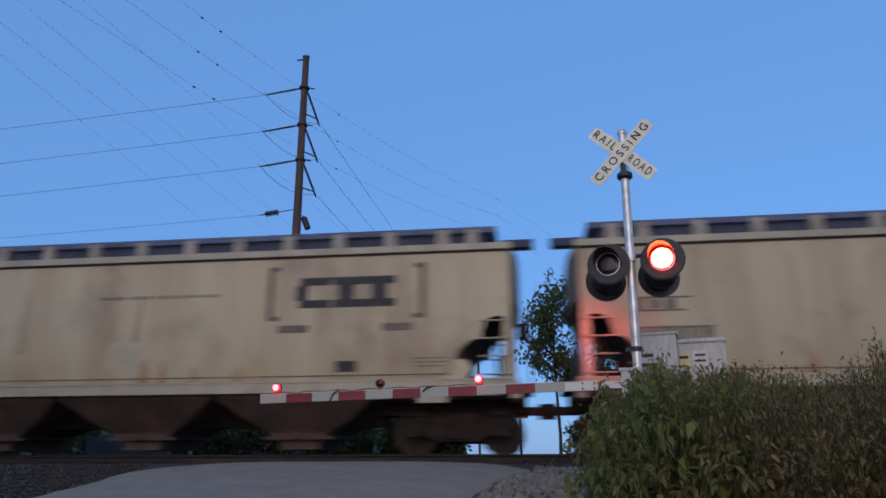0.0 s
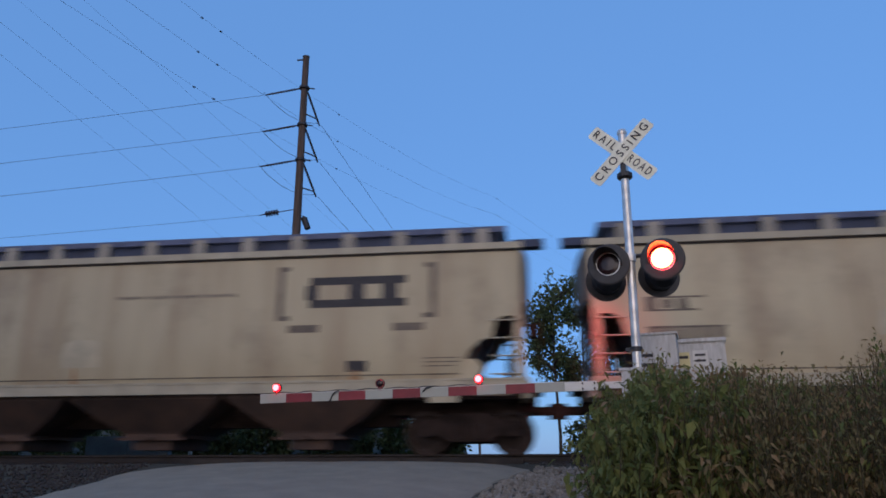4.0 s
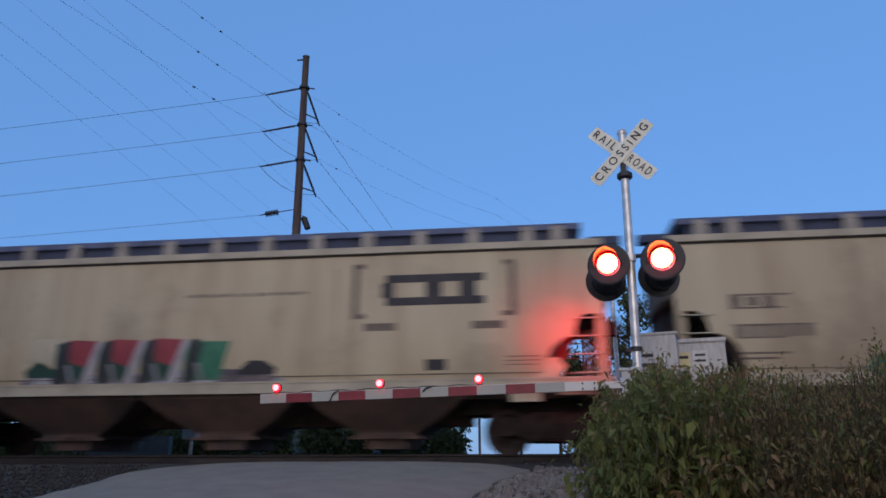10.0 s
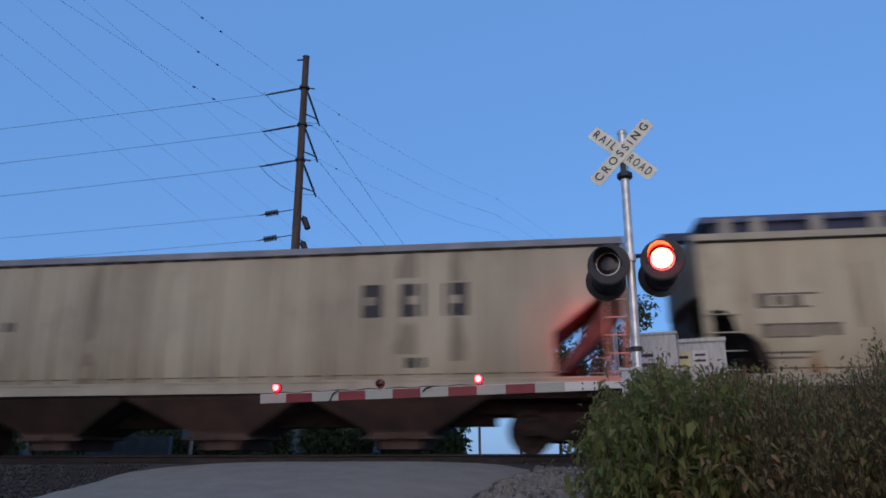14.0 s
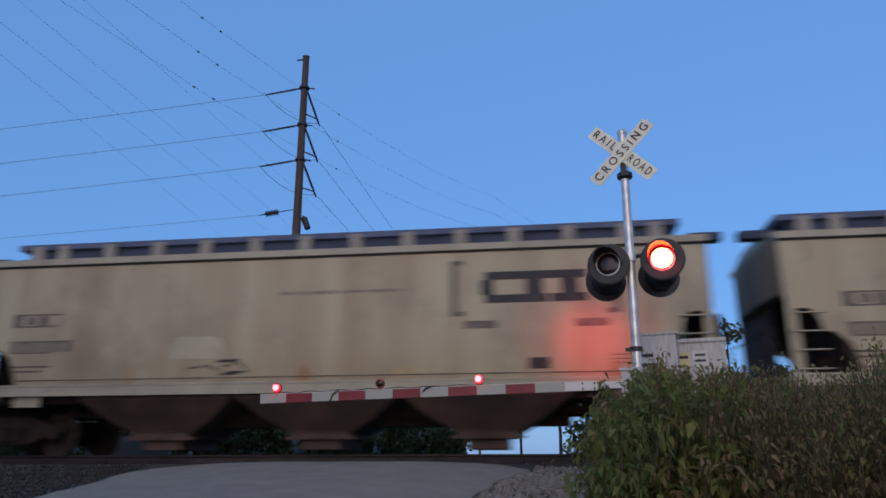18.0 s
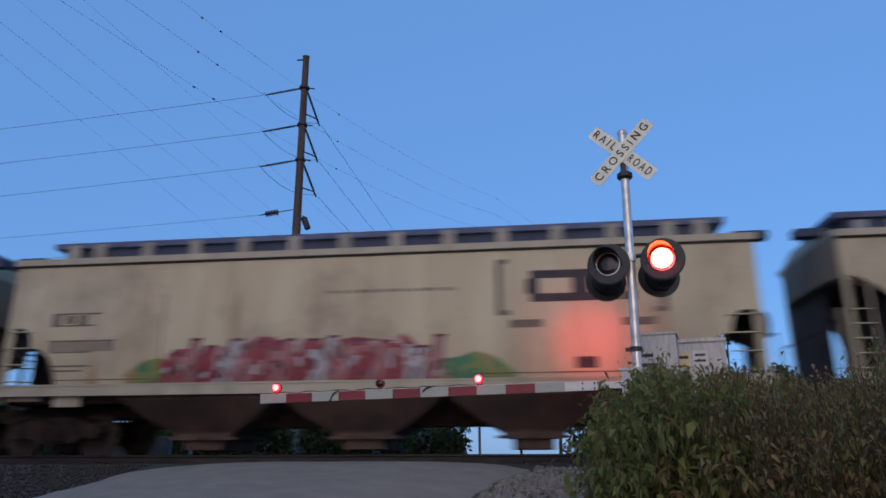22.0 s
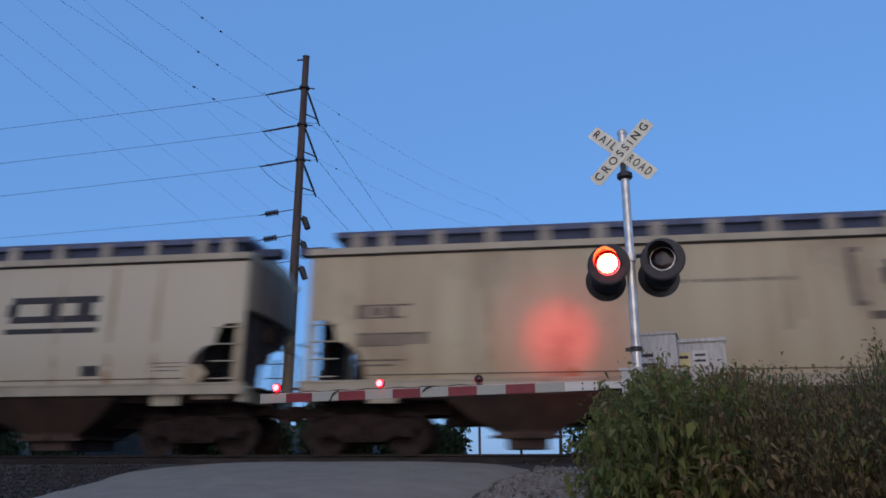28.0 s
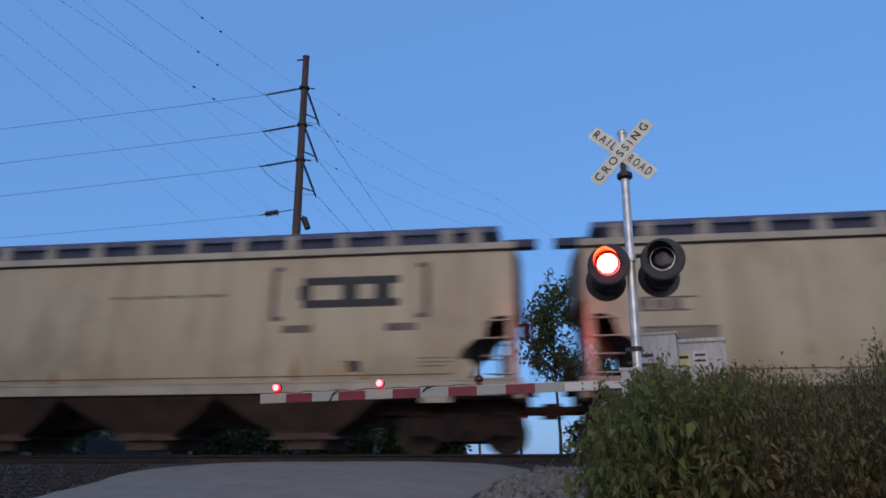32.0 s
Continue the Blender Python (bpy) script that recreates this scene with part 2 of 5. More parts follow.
def part(name, mesh, mats, parent=None, label="", smooth=False):
    ob = new(name, mesh if isinstance(mesh, bpy.types.Mesh) else mesh.data(name, mats, smooth))
    if parent:
        ob.parent = parent
    return tagged(ob, label=label)


def thing(name, label, category, group="", kind="", at=None):
    ob = new(name)
    ob.empty_display_size = 0.3
    if at is not None:
        ob.matrix_world = at
    return tagged(ob, label, category, group, kind)


# ================= ground, road, track =================
TRACK_Y = 15.55


def lerp_table(t, v):
    for (a, p), (b, q) in zip(t, t[1:]):
        if v <= b:
            return p + (q - p) * max(0.0, (v - a) / (b - a))
    return t[-1][1]


ROADZ = [(-400, -1.9), (-6, -1.62), (2, -1.30), (8.5, -0.57), (12.0, -0.225), (13.0, -0.185), (14.0, -0.165), (17.0, -0.165), (18.2, -0.25), (30, -1.5), (400, -3)]
LANDZ = [(-400, -1.9), (-6, -1.66), (2, -1.45), (8.5, -0.68), (12.2, -0.36), (13.4, -0.22), (14.0, -0.20), (17.2, -0.20), (18.4, -0.6), (24, -1.9), (60, -3.0), (400, -3.2)]


def land(x, y):
    z = lerp_table(LANDZ, y)
    if 19 < y < 40:
        gap = min(1.0, max(0.0, (abs(x + 0.35) - 1.55) / 0.8))
        z += gap * (3.2 if x < 0 else 2.6) * max(0.0, 1 - abs(y - 26.5) / 6.0) ** 0.7
    if abs(x) < 70 and y < 60:
        z += 0.05 * noise.noise((x * 0.7, y * 0.7, 0.3)) + 0.02 * noise.noise((x * 3, y * 3, 1.3))
    return z


def build_ground():
    xs = sorted(set([-4000, -1500, -600, -250, -120, -70, 70, 120, 250, 600, 1500, 4000] + [round(-45 + i * 0.8, 2) for i in range(113)]))
    ys = sorted(set([-400, -150, -60, -25, -10, 400, 1200, 4000, 150, 90, 60, 45] + [round(-6 + 0.6 * i, 2) for i in range(62)]))
    vs = [(x, y, land(x, y)) for y in ys for x in xs]
    n = len(xs)
    fs = [(j * n + i, j * n + i + 1, (j + 1) * n + i + 1, (j + 1) * n + i) for j in range(len(ys) - 1) for i in range(n - 1)]
    m = Mesh().add(vs, fs)
    tagged(part("ground", m, DIRT, None, smooth=True), "dark trackside dirt falling away from the railway bank", "ground", kind="structure")


def road_edges(y):
    left = lerp_table([(-400, -6.5), (4, -6.2), (8.5, -6.6), (11, -6.9), (12.6, -7.2), (18.5, -7.4), (30, -7.0), (400, -7)], y)
    right = lerp_table([(-400, -0.9), (4, -1.0), (8.5, -0.95), (11, -0.55), (12.6, -0.1), (18.5, 0.0), (30, -0.6), (400, -0.8)], y)
    return left, right


def build_road():
    ys = [-60, -20, -8] + [round(-6 + 0.35 * i, 2) for i in range(110)] + [40, 70, 150]
    m = Mesh()
    cols = 14
    vs = []
    for y in ys:
        a, b = road_edges(y)
        for i in range(cols + 1):
            f = i / cols
            x = a + (b - a) * f + 0.10 * (abs(f - 0.5) > 0.49) * noise.noise((y * 1.7, f * 9, 4))
            crown = -0.10 * abs(2 * f - 1) ** 5 + 0.03 * (1 - (2 * f - 1) ** 2)
            vs.append((x, y, lerp_table(ROADZ, y) + crown + 0.012 * noise.noise((x * 1.1, y * 0.9, 2))))
    w = cols + 1
    fs = [(j * w + i, j * w + i + 1, (j + 1) * w + i + 1, (j + 1) * w + i) for j in range(len(ys) - 1) for i in range(cols)]
    m.add(vs, fs)
    for side in (0, cols):
        o = len(m.v)
        rim = [(vs[j * w + side][0] + (-0.25 if side == 0 else 0.25), ys[j], vs[j * w + side][2] - 0.35) for j in range(len(ys))]
        top = [vs[j * w + side] for j in range(len(ys))]
        q = len(ys)
        m.add(top + rim, [(j, j + 1, q + j + 1, q + j) for j in range(q - 1)])
    tagged(part("road", m, ASPHALT, None, smooth=True), "worn grey asphalt road humping over the railway", "road", kind="structure")


def build_track():
    tr = thing("railway_track", "rusty steel rails on dark timber ties over ballast", "track", kind="structure")
    for s in (-1, 1):
        y = TRACK_Y + s * 0.7525
        prof = [(y - 0.035, 0), (y + 0.035, 0), (y + 0.035, -0.04), (y + 0.01, -0.055), (y + 0.01, -0.14), (y + 0.07, -0.16), (y + 0.07, -0.17),
                (y - 0.07, -0.17), (y - 0.07, -0.16), (y - 0.01, -0.14), (y - 0.01, -0.055), (y - 0.035, -0.04)]
        part("rail", Mesh().prism(prof, -760, 760, "x"), RAILM, tr)
    tie = Mesh().box(-0.11, 0.11, -1.3, 1.3, -0.34, -0.172).data("tie", TIEM)
    for i in range(-60, 61):
        ob = new("tie", tie)
        ob.parent = tr
        ob.matrix_basis = pose(i * 0.53, TRACK_Y, 0, 0, 0, random.uniform(-0.8, 0.8))
    far = Mesh()
    for i in list(range(-1400, -60)) + list(range(61, 1400)):
        far.box(i * 0.53 - 0.11, i * 0.53 + 0.11, TRACK_Y - 1.3, TRACK_Y + 1.3, -0.34, -0.172)
    tagged(part("far_ties", far, TIEM, tr), kind="stuff")
    prof = [(TRACK_Y - 3.1, -0.75), (TRACK_Y - 1.75, -0.21), (TRACK_Y + 1.75, -0.21), (TRACK_Y + 3.1, -0.75)]
    part("ballast_bed", Mesh().prism(prof, -760, 760, "x"), BALLAST, tr, "dark oily crushed-stone ballast bed")
    for x0, x1 in ((-7.3, -5.0), (-4.98, -2.6), (-2.58, -0.2)):
        for y0, y1 in ((TRACK_Y - 0.66, TRACK_Y + 0.66), (TRACK_Y - 1.4, TRACK_Y - 0.80), (TRACK_Y + 0.80, TRACK_Y + 1.4)):
            part("crossing_panel", Mesh().box(x0, x1, y0, y1, -0.2, -0.09), TIEM, tr)


def build_stones():
    rnd = random.Random(5)
    m = Mesh()
    shape = [(1, 0, 0), (-1, 0, 0), (0, 1, 0), (0, -1, 0), (0, 0, 1), (0, 0, -1)]
    faces = [(0, 2, 4), (2, 1, 4), (1, 3, 4), (3, 0, 4), (2, 0, 5), (1, 2, 5), (3, 1, 5), (0, 3, 5)]

    def rock(x, y, z, r, to=None):
        mt = Euler((rnd.uniform(0, 6), rnd.uniform(0, 6), rnd.uniform(0, 6))).to_matrix()
        (to or m).add([Vector((x, y, z)) + mt @ Vector([c * r * rnd.uniform(0.6, 1.2) for c in p]) for p in shape], faces)
    for i in range(2600):
        y = rnd.uniform(6.5, 13.2)
        x = road_edges(y)[1] + 0.1 + abs(rnd.gauss(0, 1.1))
        rock(x, y, max(land(x, y), lerp_table(ROADZ, y) - 0.16 - 0.1 * (x - road_edges(y)[1])) + 0.01, rnd.uniform(0.025, 0.06))
    near = m
    m = Mesh()
    for i in range(1800):
        y = rnd.uniform(8.0, 13.3)
        x = road_edges(y)[0] - 0.1 - abs(rnd.gauss(0, 2.0))
        rock(x, y, land(x, y) + 0.02, rnd.uniform(0.02, 0.045), near if y < 9.0 and rnd.random() < 0.12 else m)
    for i in range(2600):
        y = TRACK_Y + rnd.choice((-1, 1)) * rnd.uniform(1.2, 2.6)
        x = rnd.choice((rnd.uniform(-16, -7.6), rnd.uniform(0.1, 10)))
        rock(x, y, -0.20 - max(0, abs(y - TRACK_Y) - 1.75) * 0.4, rnd.uniform(0.025, 0.055))
    tagged(part("gravel", near, STONE), "loose pale grey gravel beside the road", "gravel", kind="stuff")
    tagged(part("ballast", m, BALLAST), "dark oily ballast stones along the track", "ballast", kind="stuff")


# ================= covered hopper cars =================
def clone(name, data, parent, m):
    ob = new(name, data)
    ob.parent = parent
    ob.matrix_basis = m
    return ob


TRUCK = {}


def truck(parent, x):
    """A two-axle truck: bolster with side frames, wheels and axles under it."""
    if not TRUCK:
        TRUCK["bolster"] = Mesh().box(-0.2, 0.2, -1.05, 1.05, 0.42, 0.72).box(-0.35, 0.35, -0.35, 0.35, 0.7, 0.9).data("bolster", STEEL)
        pts = [(-1.15, 0.48), (-1.10, 0.62), (-0.72, 0.66), (-0.42, 0.80), (0.42, 0.80), (0.72, 0.66), (1.10, 0.62), (1.15, 0.48), (0.78, 0.44),
               (0.40, 0.24), (-0.40, 0.24), (-0.78, 0.44)]
        fr = Mesh().prism(pts, -0.07, 0.07)
        for s in (-1, 1):
            fr.box(s * 0.88 - 0.14, s * 0.88 + 0.14, -0.11, 0.11, 0.34, 0.60)
        for dx in (-0.2, 0, 0.2):
            fr.tube([(dx, -0.10, 0.30), (dx, -0.10, 0.58)], 0.07, 8)
        TRUCK["side_frame"] = fr.data("side_frame", STEEL)
        w = Matrix.Rotation(radians(90), 4, "X")
        TRUCK["wheel"] = Mesh().lathe([(0.0, -0.10), (0.12, -0.10), (0.13, -0.04), (0.33, -0.03), (0.36, -0.065), (0.42, -0.065), (0.425, 0.05), (0.455, 0.06), (0.455, 0.08),
                                       (0.36, 0.08), (0.33, 0.03), (0.13, 0.04), (0.0, 0.06)], w, 24).data("wheel", WHEELM, True)
        TRUCK["axle"] = Mesh().tube([(0, -0.72, 0), (0, 0.72, 0)], 0.08, 10).data("axle", STEEL)
    b = clone("truck_bolster", TRUCK["bolster"], parent, pose(x, 0, 0))
    for s in (-1, 1):
        clone("side_frame", TRUCK["side_frame"], b, pose(0, s * 1.0, 0) if s < 0 else pose(0, 1.0, 0, 0, 0, 180))
        clone("axle", TRUCK["axle"], b, pose(s * 0.88, 0, 0.42))
        for q in (-1, 1):
            clone("wheel", TRUCK["wheel"], b, pose(s * 0.88, q * 0.7525, 0.42, 0, 0, 0 if q < 0 else 180))


def side_y(z):
    """How far out the side sheet stands: upright above, tucked under below."""
    return 1.58 - 0.105 * max(0.0, 2.45 - z) ** 2


def curved_sheet(outline, s, thick):
    """The side sheet cut to its outline in level strips, so that it can curve under."""
    zs = sorted({round(z, 3) for _, z in outline} | {round(1.60 + 0.17 * i, 3) for i in range(6)})

    def span(z):
        xs = []
        n = len(outline)
        for i in range(n):
            (x0, z0), (x1, z1) = outline[i], outline[(i + 1) % n]
            if z0 != z1 and min(z0, z1) - 1e-6 <= z <= max(z0, z1) + 1e-6:
                xs.append(x0 + (x1 - x0) * (z - z0) / (z1 - z0))
        return min(xs), max(xs)
    vs, fs = [], []
    for z in zs:
        a, b = span(z)
        y = s * side_y(z)
        vs += [(a, y, z), (b, y, z), (b, y - s * thick, z), (a, y - s * thick, z)]
    n = len(zs)
    for i in range(n - 1):
        o = 4 * i
        fs += [(o + j, o + (j + 1) % 4, o + 4 + (j + 1) % 4, o + 4 + j) for j in range(4)]
    fs += [(3, 2, 1, 0), tuple(4 * (n - 1) + j for j in range(4))]
    if s > 0:
        fs = [f[::-1] for f in fs]
    return Mesh().add(vs, fs)


def hopper_shell(name, half, rib=False):
    """One empty car with all its plain parts: half is half the body's length."""
    car = thing(name, "tan covered hopper freight car with dusty stained sides", "freight car", "covered hopper cars of the train")
    paint = RIBTAN if rib else TAN
    H = half
    top = 4.14 if rib else 4.12
    ze, ws, knee = (3.45, 1.58, None) if rib else (3.0, 1.28, (0.70, 2.80)) if half < 8.3 else (3.3, 1.32, (0.95, 3.02))
    hip = [(H, ze), (H - 1.5, 2.34), (H - 1.5, 1.35)] if rib else [(H, ze), (H - knee[0], knee[1]), (H - ws, 1.35)]
    part("body", Mesh().prism([(-H, top), (H, top)] + hip + [(-x, z) for x, z in reversed(hip)], -1.44, 1.44), paint, car)
    for s in (-1, 1):
        # rusty sheet whose dark colour also stands for the shade under the end
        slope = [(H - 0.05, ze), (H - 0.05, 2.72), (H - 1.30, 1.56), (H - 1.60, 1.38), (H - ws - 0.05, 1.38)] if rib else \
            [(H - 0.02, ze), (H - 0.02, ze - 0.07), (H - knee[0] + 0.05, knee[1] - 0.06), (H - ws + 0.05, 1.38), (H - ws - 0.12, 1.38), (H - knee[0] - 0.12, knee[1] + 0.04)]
        part("slope_sheet", Mesh().prism([(s * x, z) for x, z in slope], -1.455, 1.455), SLOPESHADE, car, "rusty slope sheet coloured darker for the shade under the car end")
        bow = [(-1.47, 0.0), (-1.36, 0.07), (-1.1, 0.12), (-0.5, 0.16), (0.5, 0.16), (1.1, 0.12), (1.36, 0.07), (1.47, 0.0)]
        plan = [(s * (H + d), y) for y, d in bow] + [(s * (H - 0.02), 1.47), (s * (H - 0.02), -1.47)]
        part("end_sheet", Mesh().prism(plan, ze, top, "z"), ENDTAN, car, "", True)
    if rib:
        cut = [(H, 3.50), (H - 0.06, 3.46), (H - 1.50, 2.32), (H - 1.48, 1.43)]
    elif half > 8.3:
        cut = [(H, 3.36), (H - 0.30, 3.27), (H - 0.58, 3.10), (H - 0.84, 2.88), (H - 1.05, 2.62), (H - 1.19, 2.30), (H - 1.27, 1.90), (H - 1.29, 1.43)]
    else:
        cut = [(H, 2.70), (H - 0.38, 2.69), (H - 0.52, 2.60), (H - 0.59, 2.42), (H - 0.62, 2.26), (H - 0.84, 2.20), (H - 1.07, 2.02), (H - 1.21, 1.74), (H - 1.25, 1.43)]
    outline = [(-H, top), (H, top)] + cut + [(-x, z) for x, z in reversed(cut)]
    for s in (-1, 1):
        part("side_sheet", curved_sheet(outline, s, 0.03), paint, car, "", True)
        m = Mesh().box(-H - 0.1, H + 0.1, s * 1.60 - 0.03, s * 1.60 + 0.03, 1.20, 1.43)
        m.box(-H - 0.1, H + 0.1, s * 1.62 - 0.025, s * 1.62 + 0.025, 1.40, 1.44)
        part("side_sill", m, TANTRIM, car)
        m = Mesh().box(-H - 0.05, H + 0.05, s * 1.60 - 0.04, s * 1.60 + 0.04, top - 0.01, top + 0.13)
        part("eave_band", m, TANTRIM if not rib else ROOFGREY, car)
        # seam strip with the eave's shadow line put into its colour
        part("eave_seam", Mesh().box(-H, H, s * 1.588 - 0.012, s * 1.588 + 0.012, top - 0.055, top - 0.012), EAVESHADE, car, "seam strip coloured dark for the shade line under the eave")
        part("sill_seam", Mesh().box(-H + 1.3, H - 1.3, s * (side_y(1.55)) - 0.006, s * (side_y(1.55)) + 0.006, 1.535, 1.56), SILLSEAM, car)
    if rib:
        for i in range(23):
            x = -H + 1.75 + i * (2 * H - 3.5) / 22
            part("side_post", Mesh().prism([(x - 0.06, -1.50), (x + 0.06, -1.50), (x + 0.04, -1.60), (x - 0.04, -1.60)], 1.43, top - 0.01, "z"), paint, car)
    roof_pts = [(-1.56, top + 0.12), (-0.8, top + 0.36), (0.8, top + 0.36), (1.56, top + 0.12), (1.5, top), (-1.5, top)]
    if rib:
        roof_pts = [(-1.56, top + 0.12), (-0.8, top + 0.20), (0.8, top + 0.20), (1.56, top + 0.12), (1.5, top), (-1.5, top)]
    part("roof", Mesh().prism(roof_pts, -H, H, "x"), ROOFGREY if rib else TANTRIM, car)
    if not rib:
        hb, ht = top + 0.36, top + 0.73
        part("hatch_cover", Mesh().prism([(-0.80, hb), (-0.80, ht - 0.06), (-0.7, ht), (0.7, ht), (0.80, ht - 0.06), (0.80, hb)], -H + 0.55, H - 0.55, "x"), HATCH, car,
             "long dark grey-blue trough hatch cover")
        part("hatch_walkway", Mesh().box(-H + 0.3, H - 0.3, -0.90, 0.90, ht - 0.125, ht + 0.005), WALK, car, "grey-blue walkway grating on the hatch")
        for s in (-1, 1):
            part("end_board", Mesh().box(s * (H + 0.17) - 0.34, s * (H + 0.17) + 0.34, -1.0, -0.70, top + 0.20, top + 0.37), HATCH, car)
        block = Mesh().box(-0.14, 0.14, -0.925, 0.925, hb - 0.12, ht - 0.05 if half < 8.3 else ht - 0.19).data("hatch_batten", BATTEN if half < 8.3 else ROOFGREY)
        n = 12
        step = (2 * H - 1.76) / n
        xs = [step * (i - (n - 1) / 2) for i in range(n)] + [-step * (n / 2 + 0.05), step * (n / 2 + 0.05)]
        for x in xs:
            clone("hatch_batten", block, car, pose(x, 0, 0))
    else:
        part("running_board", Mesh().box(-H - 0.3, H + 0.3, -0.4, 0.4, top + 0.24, top + 0.29), ROOFGREY, car)
    part("centre_sill", Mesh().box(-H - 0.25, H + 0.25, -0.28, 0.28, 0.85, 1.30).box(2.75 - H, H - 2.75, -0.24, 0.24, 0.58, 0.86), STEEL, car)
    span = 2 * (H - 2.75)
    bays = 3
    wbay = span / bays
    for i in range(bays):
        cx = -span / 2 + wbay * (i + 0.5)
        m = Mesh()
        rings = [(wbay / 2 - 0.02, 1.52, 1.36), (wbay / 2 - 0.06, 1.50, 1.12), (1.16, 1.18, 0.72), (0.72, 0.98, 0.48), (0.62, 0.95, 0.42)]
        vs = [(cx + u * a, v * b, z) for a, b, z in rings for u, v in ((-1, -1), (1, -1), (1, 1), (-1, 1))]
        fs = [(3, 2, 1, 0), (16, 17, 18, 19)]
        for r in range(4):
            fs += [(4 * r + i, 4 * r + (i + 1) % 4, 4 * r + 4 + (i + 1) % 4, 4 * r + 4 + i) for i in range(4)]
        m.add(vs, fs)
        part("hopper_bay", m, BAYRUST, car, "rust-brown sloping discharge bay")
        m = Mesh().box(cx - 0.62, cx + 0.62, -1.0, 1.0, 0.34, 0.43).box(cx - 0.42, cx + 0.42, -0.92, 0.92, 0.10, 0.35).tube([(cx, -1.12, 0.35), (cx, 1.12, 0.35)], 0.045, 8)
        m.box(cx - 0.75, cx + 0.75, -1.02, -0.96, 0.30, 0.36)
        part("outlet_gate", m, BAYRUST, car)
    for s in (-1, 1):
        truck(car, s * (H - 1.15))
        a, b = sorted((s * (H - 2.95), s * (H - 0.05)))
        part("underframe", Mesh().box(a, b, -1.30, 1.30, 1.06, 1.34).box(a, b, -0.55, 0.55, 0.80, 1.07), STEEL, car)
        part("end_sill", Mesh().box(s * (H + 0.04) - 0.1, s * (H + 0.04) + 0.1, -1.5, 1.5, 1.05, 1.38), TANTRIM, car)
        part("end_platform", Mesh().box(s * (H + 0.26) - 0.13, s * (H + 0.26) + 0.13, -1.3, 1.3, 1.30, 1.34), STEEL, car)
        m = Mesh().box(s * (H + 0.3) - 0.3, s * (H + 0.3) + 0.3, -0.09, 0.09, 0.80, 0.98)
        m.prism([(s * (H + 0.55), -0.16), (s * (H + 0.72), -0.13), (s * (H + 0.72), 0.05), (s * (H + 0.60), 0.17), (s * (H + 0.5), 0.1)], 0.72, 1.04, "z")
        part("coupler", m, STEEL, car)
        for q in (-1, 1):
            y = q * 1.555
            wide = 0.085 if not rib and half < 8.3 else 0.05
            part("corner_post", Mesh().box(s * (H - wide) - wide, s * (H - wide) + wide, y - 0.025, y + 0.025, 1.43, cut[0][1] - 0.002), paint, car)
            if wide > 0.06:
                part("bolster_end", Mesh().box(s * (H - 1.62) - 0.30, s * (H - 1.62) + 0.30, q * 1.50 - 0.03, q * 1.50 + 0.03, 0.98, 1.199), TANTRIM, car)
                part("jacking_pad", Mesh().box(s * (H - 0.62) - 0.36, s * (H - 0.62) + 0.36, q * 1.52 - 0.03, q * 1.52 + 0.03, 1.10, 1.199), ENDTAN, car)
            lad = Mesh()
            for i in range(4 if wide > 0.06 else 5):
                z = 1.52 + i * (0.36 if wide > 0.06 or rib else 0.28)
                lad.tube([(s * (H - 0.05), y + q * 0.05, z), (s * (H - (0.66 if wide > 0.06 else 0.45)), y + q * 0.05, z)], 0.016, 6)
            if wide < 0.06:
                lad.box(s * (H - 0.45) - 0.02, s * (H - 0.45) + 0.02, y - 0.015, y + 0.015, 1.43, cut[1][1] + 0.05)
            part("ladder", lad, TANTRIM, car)
            st = Mesh().tube([(s * (H - 0.05), y, 1.2), (s * (H - 0.05), y, 0.75), (s * (H - 0.45), y, 0.75), (s * (H - 0.45), y, 1.2)], 0.015, 6)
            part("stirrup_step", st, STEEL, car)
        rail = Mesh()
        for y in (-1.1, 1.1):
            rail.tube([(s * (H + 0.36), y, 1.34), (s * (H + 0.36), y, 2.3)], 0.015, 6)
        rail.tube([(s * (H + 0.36), -1.1, 2.3), (s * (H + 0.36), 1.1, 2.3)], 0.015, 6)
        part("end_handrail", rail, STEEL, car)
        for y in (-1.3, 1.3):
            foot = 0.15 if rib or half > 8.3 else 0.30
            part("slope_brace", Mesh().tube([(s * (H - foot), y, 1.40), (s * (H - foot), y, 2.30)], 0.04, 6), STEEL, car)
    if not rib and half < 8.3:
        for q in (-1, 1):
            # added tan plate that stands for the lit lower part of the slope sheet
            part("end_gusset", Mesh().prism([(H - 1.40, 1.385), (H - 0.98, 1.385), (H - 0.80, 1.66), (H - 0.95, 1.84), (H - 1.40, 1.84)], q * 1.475 - 0.012, q * 1.475 + 0.012), paint, car)
        # bulkhead added to close the end recess with a shade-dark face
        part("end_bulkhead", Mesh().prism([(-1.45, 1.345), (-0.62, 1.345), (-0.45, 2.1), (0.9, 2.5), (1.2, ze), (-1.45, ze)], H - 0.03, H - 0.005, "x"), SLOPESHADE, car, "added rusty bulkhead, coloured dark to fill the shaded recess under the end sheet")
        part("control_valve", Mesh().box(0.78 - H, 1.1 - H, -0.75, -0.30, 1.42, 1.85), STEEL, car)
